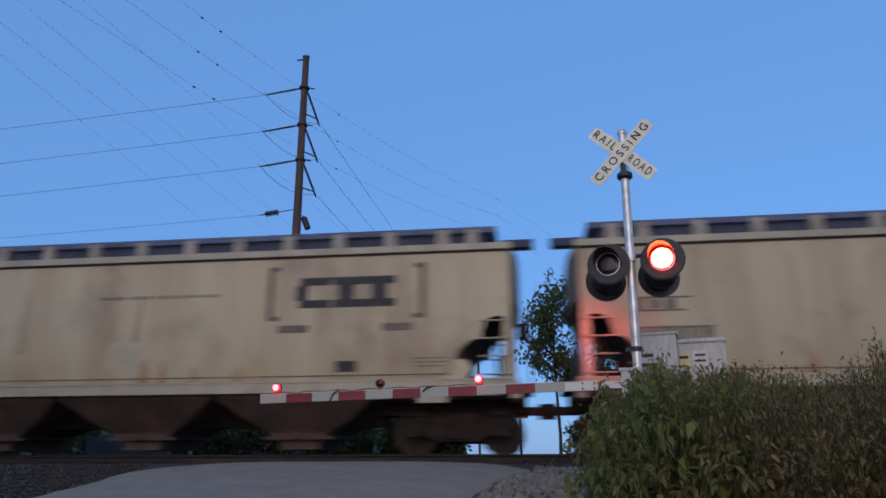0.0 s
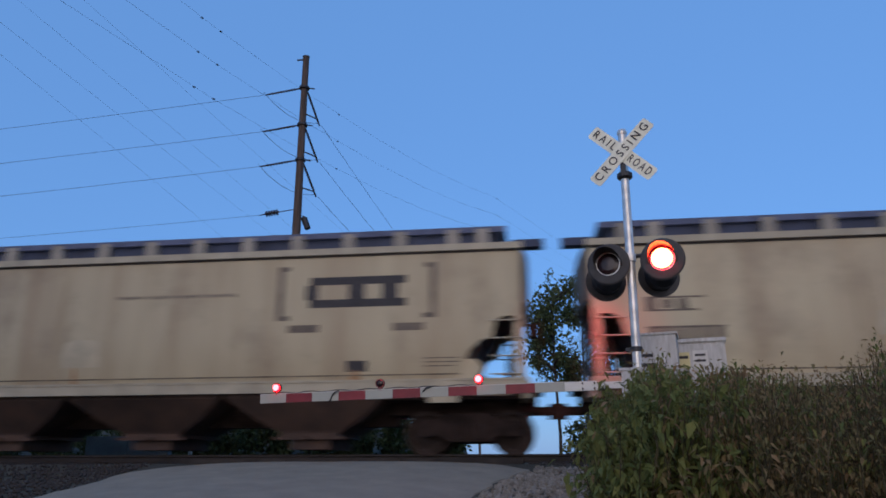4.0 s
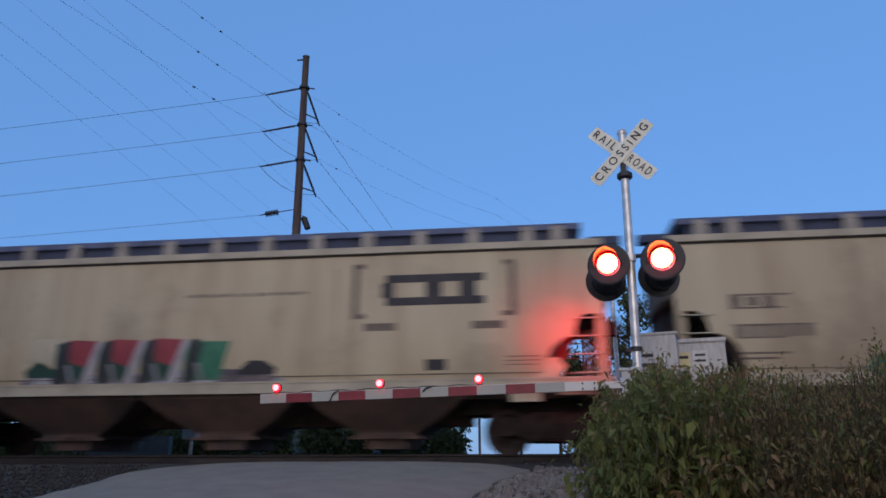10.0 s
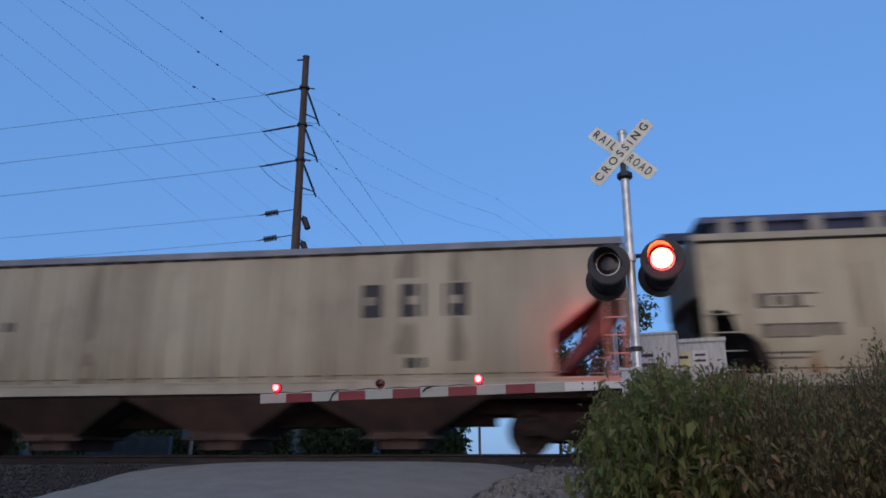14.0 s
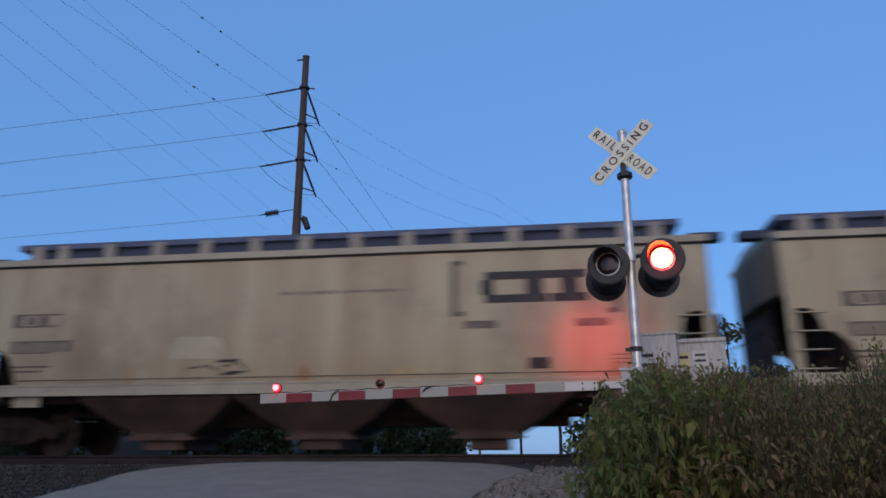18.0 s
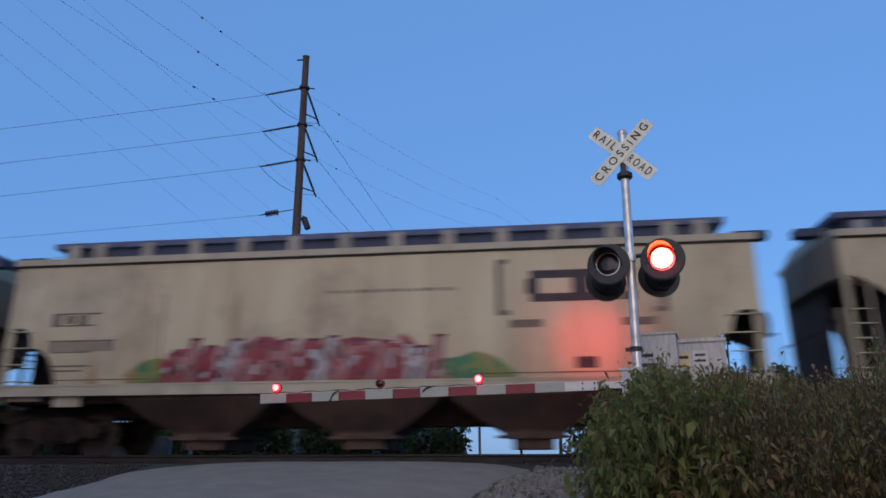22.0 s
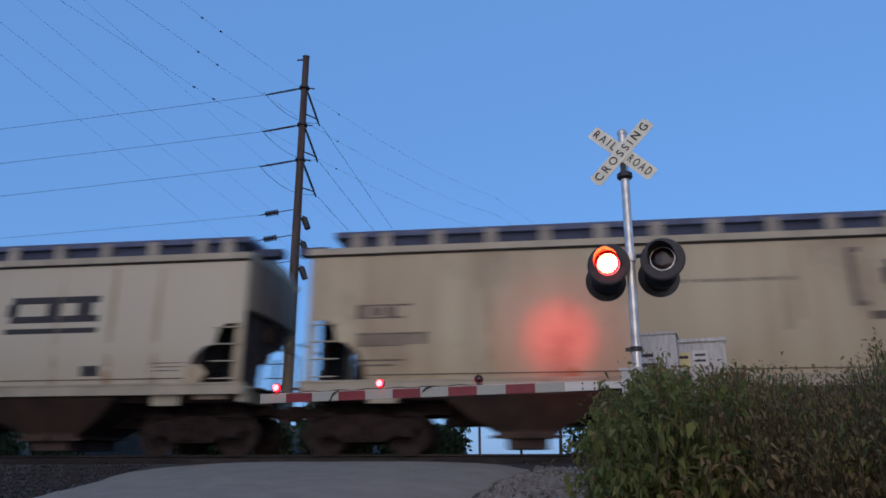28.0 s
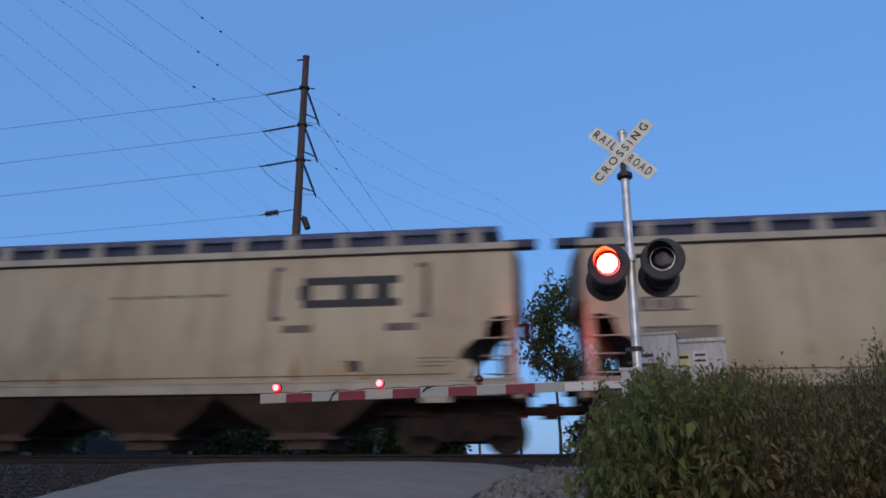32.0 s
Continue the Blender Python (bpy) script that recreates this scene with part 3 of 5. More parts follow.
        part("brake_wheel", Mesh().lathe([(0.20, -0.02), (0.28, -0.02), (0.28, 0.02), (0.20, 0.02)], Matrix.Translation((H + 0.34, -0.55, 2.55)) @ Matrix.Rotation(radians(90), 4, "Y"), 18, closed=True)
             .box(H + 0.30, H + 0.34, -0.79, -0.31, 2.53, 2.57).box(H + 0.30, H + 0.34, -0.57, -0.53, 2.31, 2.79).box(H + 0.1, H + 0.32, -0.72, -0.38, 2.40, 2.68), STEEL, car)
    if half > 8.3 and not rib:
        for s in (-1, 1):
            for q in (-1, 1):
                part("end_stanchion", Mesh().box(s * (H - 0.10) - 0.05, s * (H - 0.10) + 0.05, q * 0.95 - 0.06, q * 0.95 + 0.06, 1.345, 2.80), ENDTAN, car)
    if not rib:
        # same added dark closing sheet at the other end
        part("end_bulkhead", Mesh().box(0.005 - H, 0.03 - H, -0.60, 1.46, 1.345, ze), SLOPESHADE, car, "added rusty bulkhead, coloured dark to fill the shaded recess under the end sheet")
    part("brake_cylinder", Mesh().tube([(H - 1.6, -0.6, 1.62), (H - 0.95, -0.6, 1.62)], 0.16, 12), STEEL, car)
    part("air_reservoir", Mesh().tube([(1.5 - H, 0.2, 1.62), (0.6 - H, 0.2, 1.62)], 0.18, 12), STEEL, car)
    return car




def decal(car, name, boxes, material, label=""):
    """Painted marks on the side towards the road: boxes of x0, x1, z0, z1."""
    m = Mesh()
    for x0, x1, z0, z1 in boxes:
        ya, yb = -side_y(z0), -side_y(z1)
        m.add([(x0, ya + 0.02, z0), (x1, ya + 0.02, z0), (x1, yb + 0.02, z1), (x0, yb + 0.02, z1), (x0, ya - 0.004, z0), (x1, ya - 0.004, z0), (x1, yb - 0.004, z1), (x0, yb - 0.004, z1)],
              [(3, 2, 1, 0), (4, 5, 6, 7), (0, 1, 5, 4), (1, 2, 6, 5), (2, 3, 7, 6), (3, 0, 4, 7)])
    return part(name, m, material, car, label)


def slab(car, name, pts, material, depth=0.004, label=""):
    """A sprayed patch: quads of (x, z) corners, or the columns that ragged() gives, laid on the curved side in five rows."""
    cols = pts if len(pts[0]) == 4 else [(pts[0][0], pts[0][1], pts[3][0], pts[3][1]), (pts[1][0], pts[1][1], pts[2][0], pts[2][1])]
    rows, vs = 5, []
    for x0, z0, x1, z1 in cols:
        for r in range(rows + 1):
            f = r / rows
            x, z = x0 + (x1 - x0) * f, z0 + (z1 - z0) * f
            vs += [(x, -side_y(z) - 0.004 - depth, z), (x, -side_y(z) + 0.012, z)]
    q = 2 * (rows + 1)
    fs = []
    for i in range(len(cols) - 1):
        for r in range(rows):
            a, b = i * q + 2 * r, (i + 1) * q + 2 * r
            fs += [(a, b, b + 2, a + 2), (a + 1, a + 3, b + 3, b + 1)]
        a, b = i * q, (i + 1) * q
        fs += [(a, a + 1, b + 1, b), (a + q - 2, b + q - 2, b + q - 1, a + q - 1)]
    for a, flip in ((0, 1), ((len(cols) - 1) * q, 0)):
        for r in range(rows):
            f = (a + 2 * r, a + 2 * r + 2, a + 2 * r + 3, a + 2 * r + 1)
            fs.append(f if flip else f[::-1])
    return part(name, Mesh().add(vs, fs), material, car, label)


def disc_slab(car, name, x, z, r, material, depth, n=28):
    pts = [(x + r * math.cos(2 * math.pi * i / n), z + r * math.sin(2 * math.pi * i / n)) for i in range(n)]
    vs = [(a, -side_y(b) - 0.004 - depth, b) for a, b in pts] + [(a, -side_y(b) + 0.012, b) for a, b in pts]
    fs = [tuple(range(n)), tuple(range(2 * n - 1, n - 1, -1))] + [(i, i + n, (i + 1) % n + n, (i + 1) % n) for i in range(n)]
    return part(name, Mesh().add(vs, fs), material, car)


def block_mark(car, x, z, w, h, underline=False):
    """The large dark company mark, as plain bars and blocks."""
    bar = h * 0.26
    decal(car, "company_mark", [(x + w * 0.04, x + w, z + h - bar, z + h)], INK, "faded black bar mark")
    decal(car, "company_mark", [(x + w * 0.04, x + w, z, z + bar)], INK, "faded black bar mark")
    for a, b in ((0.0, 0.12), (0.43, 0.59), (0.76, 0.92)):
        decal(car, "company_mark", [(x + w * a, x + w * b, z + bar, z + h - bar)], INK)
    if underline:
        decal(car, "underline", [(x, x + w, z - h * 0.42, z - h * 0.22)], INK)


def stencils(car, half, seed, bracket=True, slogan=True, underline=False):
    rnd = random.Random(seed)
    e = half - 8.0
    if bracket:
        for sx, d in ((2.83, 1), (6.12, -1)):
            x = sx + e
            decal(car, "bracket_mark", [(x, x + 0.13, 2.78, 3.80), (x + (0.0 if d > 0 else -0.12), x + (0.25 if d > 0 else 0.13), 3.78, 3.88),
                                        (x + (0.0 if d > 0 else -0.15), x + (0.28 if d > 0 else 0.13), 2.70, 2.80)], FADED)
        block_mark(car, 3.45 + e, 2.96, 2.16, 0.66)
        decal(car, "data_stencil", [(3.10 + e, 3.76 + e, 2.44, 2.60)], FADED)
        decal(car, "data_stencil", [(5.34 + e, 5.98 + e, 2.44, 2.60)], FADED)
    elif underline:
        block_mark(car, *((3.70, 3.00, 1.78, 0.55) if half > 8.1 else (2.45, 2.80, 2.2, 0.58)), True)
    if slogan:
        x = -1.0 + rnd.uniform(-0.05, 0.3)
        for w in (0.62, 0.55, 0.62, 0.82):
            n = int(w / 0.105)
            bars = decal(car, "slogan_bar", [(x + i * w / n, x + i * w / n + w / n * rnd.uniform(0.55, 0.85), 3.25 + rnd.uniform(0, 0.02), 3.33) for i in range(n)], FADER)
            tagged(bars, kind="stuff")
            x += w + (0.42 if seed in (18, 20, 26) else 0.05)
    for i in range(rnd.choice((2, 3, 4))):
        x, w = rnd.uniform(1.7 - half, half - 2.0), rnd.uniform(0.07, 0.22)
        z0 = rnd.choice((1.46, 1.46, rnd.uniform(1.6, 2.6)))
        slab(car, "grime_streak", ragged(x, x + w, z0, rnd.uniform(3.2, 4.05), seed * 7 + i, 0.12, 0.10), STREAK, 0.0008)
    if bracket and rnd.random() < 0.4:
        x, z = rnd.uniform(-5.0, 1.5), rnd.uniform(1.7, 2.3)
        slab(car, "repaint_patch", ragged(x, x + rnd.uniform(0.7, 1.3), z, z + rnd.uniform(0.35, 0.6), seed + 50, 0.02, 0.07), REPAINT, 0.0009)
    if rnd.random() < 0.5:
        x = rnd.uniform(-4.5, 4.5)
        slab(car, "rust_bloom", ragged(x, x + rnd.uniform(0.5, 1.1), 1.46, rnd.uniform(1.7, 2.1), seed + 80, 0.16, 0.14), RUSTWASH, 0.0007)
    decal(car, "placard", [(4.38 + e, 4.80 + e, 1.62, 1.84)], INK)
    xl = -6.95 - e
    decal(car, "reporting_bar", [(xl, xl + 1.15, 2.96, 3.00), (xl, xl + 1.0, 2.70, 2.74), (xl, xl + 0.2, 2.74, 2.96), (xl + 0.32, xl + 0.52, 2.76, 2.94), (xl + 0.62, xl + 0.82, 2.74, 2.95)], FADED)
    decal(car, "number_bar", [(xl, xl + 1.5, 2.36, 2.40), (xl + 0.05, xl + 1.0, 2.12, 2.15)] + [(xl + 0.05 + 0.25 * i, xl + 0.21 + 0.25 * i, 2.15, 2.36) for i in range(6)], FADED)
    decal(car, "capacity_bar", [(xl + 0.1, xl + 1.0, 1.82, 1.86), (xl + 0.1, xl + 0.8, 1.72, 1.76)], FADED)
    decal(car, "test_panel", [(6.0 + e, 6.7 + e, 1.86, 1.88), (6.0 + e, 6.7 + e, 1.78, 1.80), (6.0 + e, 6.6 + e, 1.70, 1.72)], FADED)
    for i in range(rnd.choice((1, 2, 3))):
        x = rnd.uniform(-half + 1.6, half - 1.6)
        h = rnd.uniform(0.2, 0.55)
        w = rnd.uniform(0.12, 0.3)
        slab(car, "rust_patch", [(x, 1.46, x + w * 0.2, 1.46 + h * 0.5), (x + w * 0.5, 1.46, x + w * 0.5, 1.46 + h), (x + w, 1.46, x + w * 0.8, 1.46 + h * 0.6)], RUST, 0.001)


# paint of the graffiti: two or three sprayed colours broken up at letter size
def spray(name, cols, scale):
    m = bpy.data.materials.new(name)
    m.use_nodes = True
    n, l = m.node_tree.nodes, m.node_tree.links
    b = n["Principled BSDF"]
    b.inputs["Roughness"].default_value = 0.5
    tc = n.new("ShaderNodeTexCoord")
    ns = n.new("ShaderNodeTexNoise")
    ns.inputs["Scale"].default_value = 3.5
    ns.inputs["Detail"].default_value = 3
    mixv = n.new("ShaderNodeMixRGB")
    mixv.inputs["Fac"].default_value = 0.5
    l.new(tc.outputs["Object"], ns.inputs["Vector"])
    l.new(tc.outputs["Object"], mixv.inputs["Color1"])
    l.new(ns.outputs["Color"], mixv.inputs["Color2"])
    vo = n.new("ShaderNodeTexVoronoi")
    vo.inputs["Scale"].default_value = scale
    l.new(mixv.outputs["Color"], vo.inputs["Vector"])
    sep = n.new("ShaderNodeSeparateColor")
    l.new(vo.outputs["Color"], sep.inputs["Color"])
    ramp = n.new("ShaderNodeValToRGB")
    ramp.color_ramp.interpolation = "CONSTANT"
    el = ramp.color_ramp.elements
    el[0].color = (*cols[0], 1)
    el[1].position, el[1].color = 1 / len(cols), (*cols[1], 1)
    for i, c in enumerate(cols[2:], 2):
        e = el.new(i / len(cols))
        e.color = (*c, 1)
    l.new(sep.outputs[0], ramp.inputs["Fac"])
    l.new(ramp.outputs["Color"], b.inputs["Base Color"])
    return m


def ragged(x0, x1, z0, z1, seed, amp=0.10, step=0.35):
    """A patch with an uneven upper edge."""
    rnd = random.Random(seed)
    n = max(3, int((x1 - x0) / step))
    cols = []
    for i in range(n + 1):
        f = i / n
        env = min(1.0, 6 * f + 0.35, 6 * (1 - f) + 0.35)
        x = x0 + (x1 - x0) * f
        cols.append((x, z0, x + rnd.uniform(-0.05, 0.05), z0 + (z1 - z0) * env + rnd.uniform(-amp, amp)))
    return cols


def stroke(car, name, x0, z0, x1, z1, w, material, depth):
    """One stroke of a spray can, w wide, from (x0, z0) up to (x1, z1)."""
    return slab(car, name, [(x0 - w / 2, z0), (x0 + w / 2, z0), (x1 + w / 2, z1), (x1 - w / 2, z1)], material, depth)


def throw_up(car, x0, x1, z0, h, n, fills, edge, shine, seed, lean=0.2):
    """A row of tangled letter-like forms: a dark outline, two legs and a cross stroke in one colour, small counters and shines."""
    rnd = random.Random(seed)
    u = (x1 - x0) / n
    for i in range(n):
        k = rnd.uniform(0.74, 1.10)
        x, c = x0 + u * i, fills[i % len(fills)]
        ln = (lean + rnd.uniform(-0.25, 0.25)) * h
        d = 0.002 + 0.0012 * (i % 2)
        t = u * rnd.uniform(0.30, 0.40)
        legs = [(x + u * 0.20, x + u * 0.20 + ln * rnd.uniform(0.2, 1.0)), (x + u * 0.78, x + u * 0.78 + ln * rnd.uniform(0.0, 1.0))]
        for a, b in legs:
            stroke(car, "graffiti_outline", a, z0 - 0.03, b, z0 + h * k + 0.04, t + 0.08, edge, d)
        for a, b in legs:
            stroke(car, "graffiti_fill", a, z0 + 0.02, b, z0 + h * k - 0.02, t, c, d + 0.004)
        f = rnd.uniform(0.25, 0.75)
        slab(car, "graffiti_fill", [(x + u * 0.1, z0 + h * f), (x + u * 0.9, z0 + h * (f - 0.08)), (x + u * 0.95, z0 + h * (f + 0.18)), (x + u * 0.15, z0 + h * (f + 0.22))], c, d + 0.006)
        for _ in range(rnd.randrange(2, 5)):
            a, b, v = x + rnd.uniform(0.05, 0.9) * u, z0 + rnd.uniform(0.05, 0.65) * h, rnd.uniform(0.12, 0.3) * h
            stroke(car, "graffiti_stroke", a, b, a + rnd.uniform(-0.6, 0.8) * v, b + v, rnd.uniform(0.05, 0.13), rnd.choice((edge, shine, fills[(i + 1) % len(fills)])), d + 0.010)


def solid(name, c):
    return mat(name, c, 0.5, var=0.15, scale=3.0, bump=0.0)


SP_RED, SP_WHITE, SP_GREEN, SP_BLACK = solid("spray_red", (0.34, 0.05, 0.06)), solid("spray_white", (0.55, 0.52, 0.50)), solid("spray_green", (0.04, 0.20, 0.11)), solid("spray_black", (0.03, 0.03, 0.035))
SP_YELLOW, SP_TEAL, SP_ORANGE, SP_LIME = solid("spray_yellow", (0.42, 0.33, 0.05)), solid("spray_teal", (0.06, 0.24, 0.26)), solid("spray_orange", (0.42, 0.15, 0.05)), solid("spray_lime", (0.32, 0.38, 0.05))
SP_SAND = solid("spray_sand", (0.36, 0.27, 0.15))
SP_NAVY, SP_MAROON, SP_TEALDARK, SP_PINK = solid("spray_navy", (0.055, 0.075, 0.15)), solid("spray_maroon", (0.13, 0.035, 0.06)), solid("spray_dark_teal", (0.04, 0.13, 0.15)), solid("spray_pink", (0.36, 0.20, 0.27))
SP_LILAC, SP_PALE, SP_MAUVE, SP_ROSE = solid("spray_lilac", (0.30, 0.24, 0.32)), solid("spray_pale", (0.46, 0.44, 0.44)), solid("spray_mauve", (0.15, 0.10, 0.15)), solid("spray_rose", (0.42, 0.20, 0.19))
SP_GREENDARK, SP_LEAF, SP_ASH, SP_SLATE = solid("spray_dark_green", (0.025, 0.075, 0.050)), solid("spray_leaf_green", (0.06, 0.28, 0.12)), solid("spray_ash", (0.27, 0.26, 0.28)), solid("spray_slate", (0.10, 0.095, 0.11))
MIX_PURPLE = spray("spray_mix_purple", [(0.05, 0.06, 0.12), (0.10, 0.03, 0.06), (0.22, 0.12, 0.18), (0.05, 0.09, 0.16)], 5.5)
MIX_PINK = spray("spray_mix_pink", [(0.36, 0.22, 0.26), (0.22, 0.14, 0.20), (0.30, 0.10, 0.12), (0.42, 0.36, 0.36)], 6.5)
MIX_LIME = spray("spray_mix_lime", [(0.20, 0.24, 0.07), (0.06, 0.20, 0.10), (0.30, 0.22, 0.10), (0.07, 0.12, 0.07)], 5.5)
MIX_RED = spray("spray_mix_red", [(0.36, 0.06, 0.08), (0.25, 0.03, 0.05), (0.42, 0.28, 0.26), (0.20, 0.10, 0.09)], 6.0)
MIX_GREY = spray("spray_mix_grey", [(0.30, 0.29, 0.31), (0.10, 0.09, 0.10), (0.42, 0.42, 0.43), (0.18, 0.15, 0.16)], 5.5)


EMBROWN = spray("emblem_brown", [(0.17, 0.125, 0.080), (0.12, 0.090, 0.065), (0.20, 0.155, 0.090), (0.14, 0.105, 0.075)], 2.5)
EMGREEN = spray("emblem_green", [(0.17, 0.25, 0.14), (0.12, 0.20, 0.11), (0.24, 0.28, 0.17), (0.20, 0.22, 0.12)], 4.0)


def emblem(car, x, z, r):
    """A round faded emblem: brown field, green middle, pale and ochre spots."""
    disc_slab(car, "emblem_ring", x, z, r, EMBROWN, 0.003)
    slab(car, "emblem_band", [(x - r * 1.05, z + r * 0.42), (x - r * 0.2, z + r * 0.40), (x - r * 0.1, z + r * 0.52), (x - r * 0.6, z + r * 0.52)], EMGREEN, 0.005)
    disc_slab(car, "emblem_field", x - 0.05, z + 0.08, r * 0.62, EMGREEN, 0.007)
    slab(car, "emblem_band", [(x - r * 0.15, z + r * 0.30), (x + r * 0.42, z + r * 0.22), (x + r * 0.36, z + r * 0.52), (x - r * 0.1, z + r * 0.54)], MIX_GREY, 0.011)
    disc_slab(car, "emblem_spot", x - 0.02, z + 0.08, r * 0.22, OCHREDULL, 0.015)


# lengths between couplings, first car to last
PITCH_M = [17.4, 17.389, 17.406, 17.412, 17.403, 17.403, 17.403, 17.406, 17.357, 17.377, 17.4, 17.369, 18.616, 17.431, 17.445, 18.578, 17.393, 17.393,
           17.382, 17.392, 17.573, 18.581, 18.946, 17.443, 17.411, 17.372, 17.354, 17.444, 17.444, 17.444, 17.366, 17.359, 17.388, 17.424, 17.4, 17.4]
LONG, RIBBED, PLAIN = (12, 21, 22), (15,), (30,)
OFFSET = []
run = 0.0
for k in range(36):
    if k == 0:
        OFFSET.append(-PITCH_M[0] / 2)
    else:
        OFFSET.append(run + PITCH_M[k] / 2)
        run += PITCH_M[k]
TRAVEL = (283.53772, 289.41447, 9.32556, 1.07341, -6.34967, -1.82548, 3.62891, 1.12907)


def travelled(t):
    u = (t - 16) / 16
    return sum(c * u ** i for i, c in enumerate(TRAVEL))


CARS = []


def build_train():
    std, long_car, ribbed = hopper_shell("hopper_car", 8.0), hopper_shell("hopper_car", 8.62), hopper_shell("hopper_car", 8.60, True)
    used = set()
    for k in range(36):
        proto, half = (long_car, 8.62) if k in LONG else (ribbed, 8.6) if k in RIBBED else (std, 8.0)
        m = pose(travelled(0) - OFFSET[k], TRACK_Y, 0)
        if id(proto) in used:
            car = copy_thing(proto, m)
        else:
            car = proto
            car.matrix_world = m
            used.add(id(proto))
        CARS.append(car)
    for k, car in enumerate(CARS):
        if k in RIBBED:
            for i in range(3):
                block_x = 3.08 + 0.90 * i
                decal(car, "company_mark", [(block_x, block_x + 0.5, 2.72, 2.98), (block_x, block_x + 0.5, 3.16, 3.42), (block_x, block_x + 0.16, 2.98, 3.16), (block_x + 0.34, block_x + 0.5, 2.98, 3.16)], INK)
            decal(car, "placard", [(4.1, 4.5, 1.68, 1.88)], INK)
            for x, w, z0, z1, sd in ((3.90, 0.50, 1.95, 2.58, 31), (3.88, 0.52, 3.55, 4.05, 35), (5.02, 0.30, 3.45, 4.08, 32), (-3.1, 0.4, 1.46, 4.05, 33), (4.95, 0.35, 1.8, 2.68, 34)):
                slab(car, "grime_streak", ragged(x, x + w, z0, z1, sd, 0.10, 0.12), GRIME, 0.001)
            for z, n in ((3.05, 2), (2.62, 3), (2.12, 2)):
                decal(car, "number_bar", [(-6.6 + 0.75 * i, -6.2 + 0.75 * i, z, z + 0.2) for i in range(n)], FADED)
        elif k in LONG:
            stencils(car, 8.62, k, False, False, True)
            emblem(car, 0.80 if k == 12 else 1.13, 2.72, 0.80)
            for i in range(10):
                x = -7.1 + 1.58 * i
                slab(car, "seam_streak", ragged(x, x + 0.16, 1.46, 3.7 + 0.3 * math.sin(i * 2.3), 60 + i, 0.12, 0.06), STREAK, 0.0006)
            for s in (-1, 1):
                decal(car, "reflector_patch", [(s * 7.58 - 0.15, s * 7.58 + 0.15, 2.94, 3.22)], OCHRE)
                decal(car, "reflector_patch", [(s * 7.05 - 0.22, s * 7.05 + 0.22, 1.48, 1.74)], OCHRE)
        elif k in PLAIN:
            stencils(car, 8.0, k, False, False, True)
        else:
            stencils(car, 8.0, k)
    for ob in CARS[30].children:
        if ob.name.startswith("side_sheet") or ob.name.startswith("body"):
            ob.material_slots[0].link = "OBJECT"
            ob.material_slots[0].material = CLEAN
    slab(CARS[0], "graffiti_patch", ragged(3.4, 5.0, 1.47, 2.0, 1), SP_RED)
    slab(CARS[0], "graffiti_patch", ragged(0.9, 3.2, 1.47, 1.95, 2), MIX_GREY)
    slab(CARS[7], "graffiti_patch", ragged(-4.9, -1.65, 1.24, 2.05, 3, 0.05), SP_TEAL)
    slab(CARS[7], "graffiti_patch", ragged(-4.6, -1.9, 1.40, 1.9, 4, 0.1), spray("spray_mix_teal", [(0.08, 0.30, 0.32), (0.20, 0.34, 0.36), (0.05, 0.18, 0.22), (0.10, 0.26, 0.26)], 3.0), 0.008)
    slab(CARS[8], "graffiti_patch", ragged(-7.0, 0.1, 1.44, 2.30, 5, 0.10), MIX_PURPLE, 0.001)
    throw_up(CARS[8], -7.0, 0.1, 1.45, 0.98, 11, (SP_NAVY, SP_MAROON, SP_TEALDARK, SP_NAVY, SP_MAROON), SP_BLACK, SP_TEAL, 51)
    slab(CARS[8], "graffiti_patch", ragged(-0.5, 6.4, 1.44, 2.28, 6, 0.12), MIX_PINK, 0.001)
    throw_up(CARS[8], -0.2, 6.2, 1.46, 0.96, 12, (SP_PINK, SP_LILAC, SP_PALE, SP_LILAC, SP_PINK, SP_MAUVE), SP_MAUVE, SP_WHITE, 52)
    slab(CARS[8], "graffiti_patch", ragged(6.0, 6.6, 1.46, 2.35, 7, 0.05), SP_YELLOW, 0.018)
    for x0, x1 in ((-1.8, -0.5), (0.3, 1.35)):
        slab(CARS[9], "graffiti_stroke", ragged(x0, x1, 1.98, 2.10, 8, 0.02), FADED)
        slab(CARS[9], "graffiti_stroke", ragged(x0, x1, 1.56, 1.72, 9, 0.04), FADED)
        slab(CARS[9], "graffiti_stroke", ragged(x0, x0 + 0.25, 1.6, 2.05, 9, 0.02), FADED, 0.008)
        slab(CARS[9], "graffiti_stroke", ragged(x1 - 0.3, x1, 1.6, 2.05, 9, 0.02), FADED, 0.008)
    throw_up(CARS[10], -4.1, 0.5, 1.42, 0.92, 5, (SP_RED, SP_ROSE, SP_YELLOW, SP_RED, SP_YELLOW), SP_BLACK, SP_PALE, 53, 0.1)
    slab(CARS[10], "graffiti_patch", ragged(-4.6, -4.05, 1.46, 1.75, 26, 0.05), SP_GREEN)
    slab(CARS[10], "graffiti_patch", ragged(0.3, 1.25, 1.46, 1.72, 12, 0.04), SP_GREEN, 0.002)
    # slanting letters: dark green ground, red upper strokes, pale diagonals
    slab(CARS[11], "graffiti_patch", ragged(-4.5, 1.5, 1.44, 1.68, 13, 0.06), MIX_GREY, 0.001)
    for q in range(4):
        a = -3.75 + 0.98 * q
        stroke(CARS[11], "graffiti_outline", a + 0.10, 1.46, a + 0.26, 2.36, 0.20, SP_BLACK, 0.012)
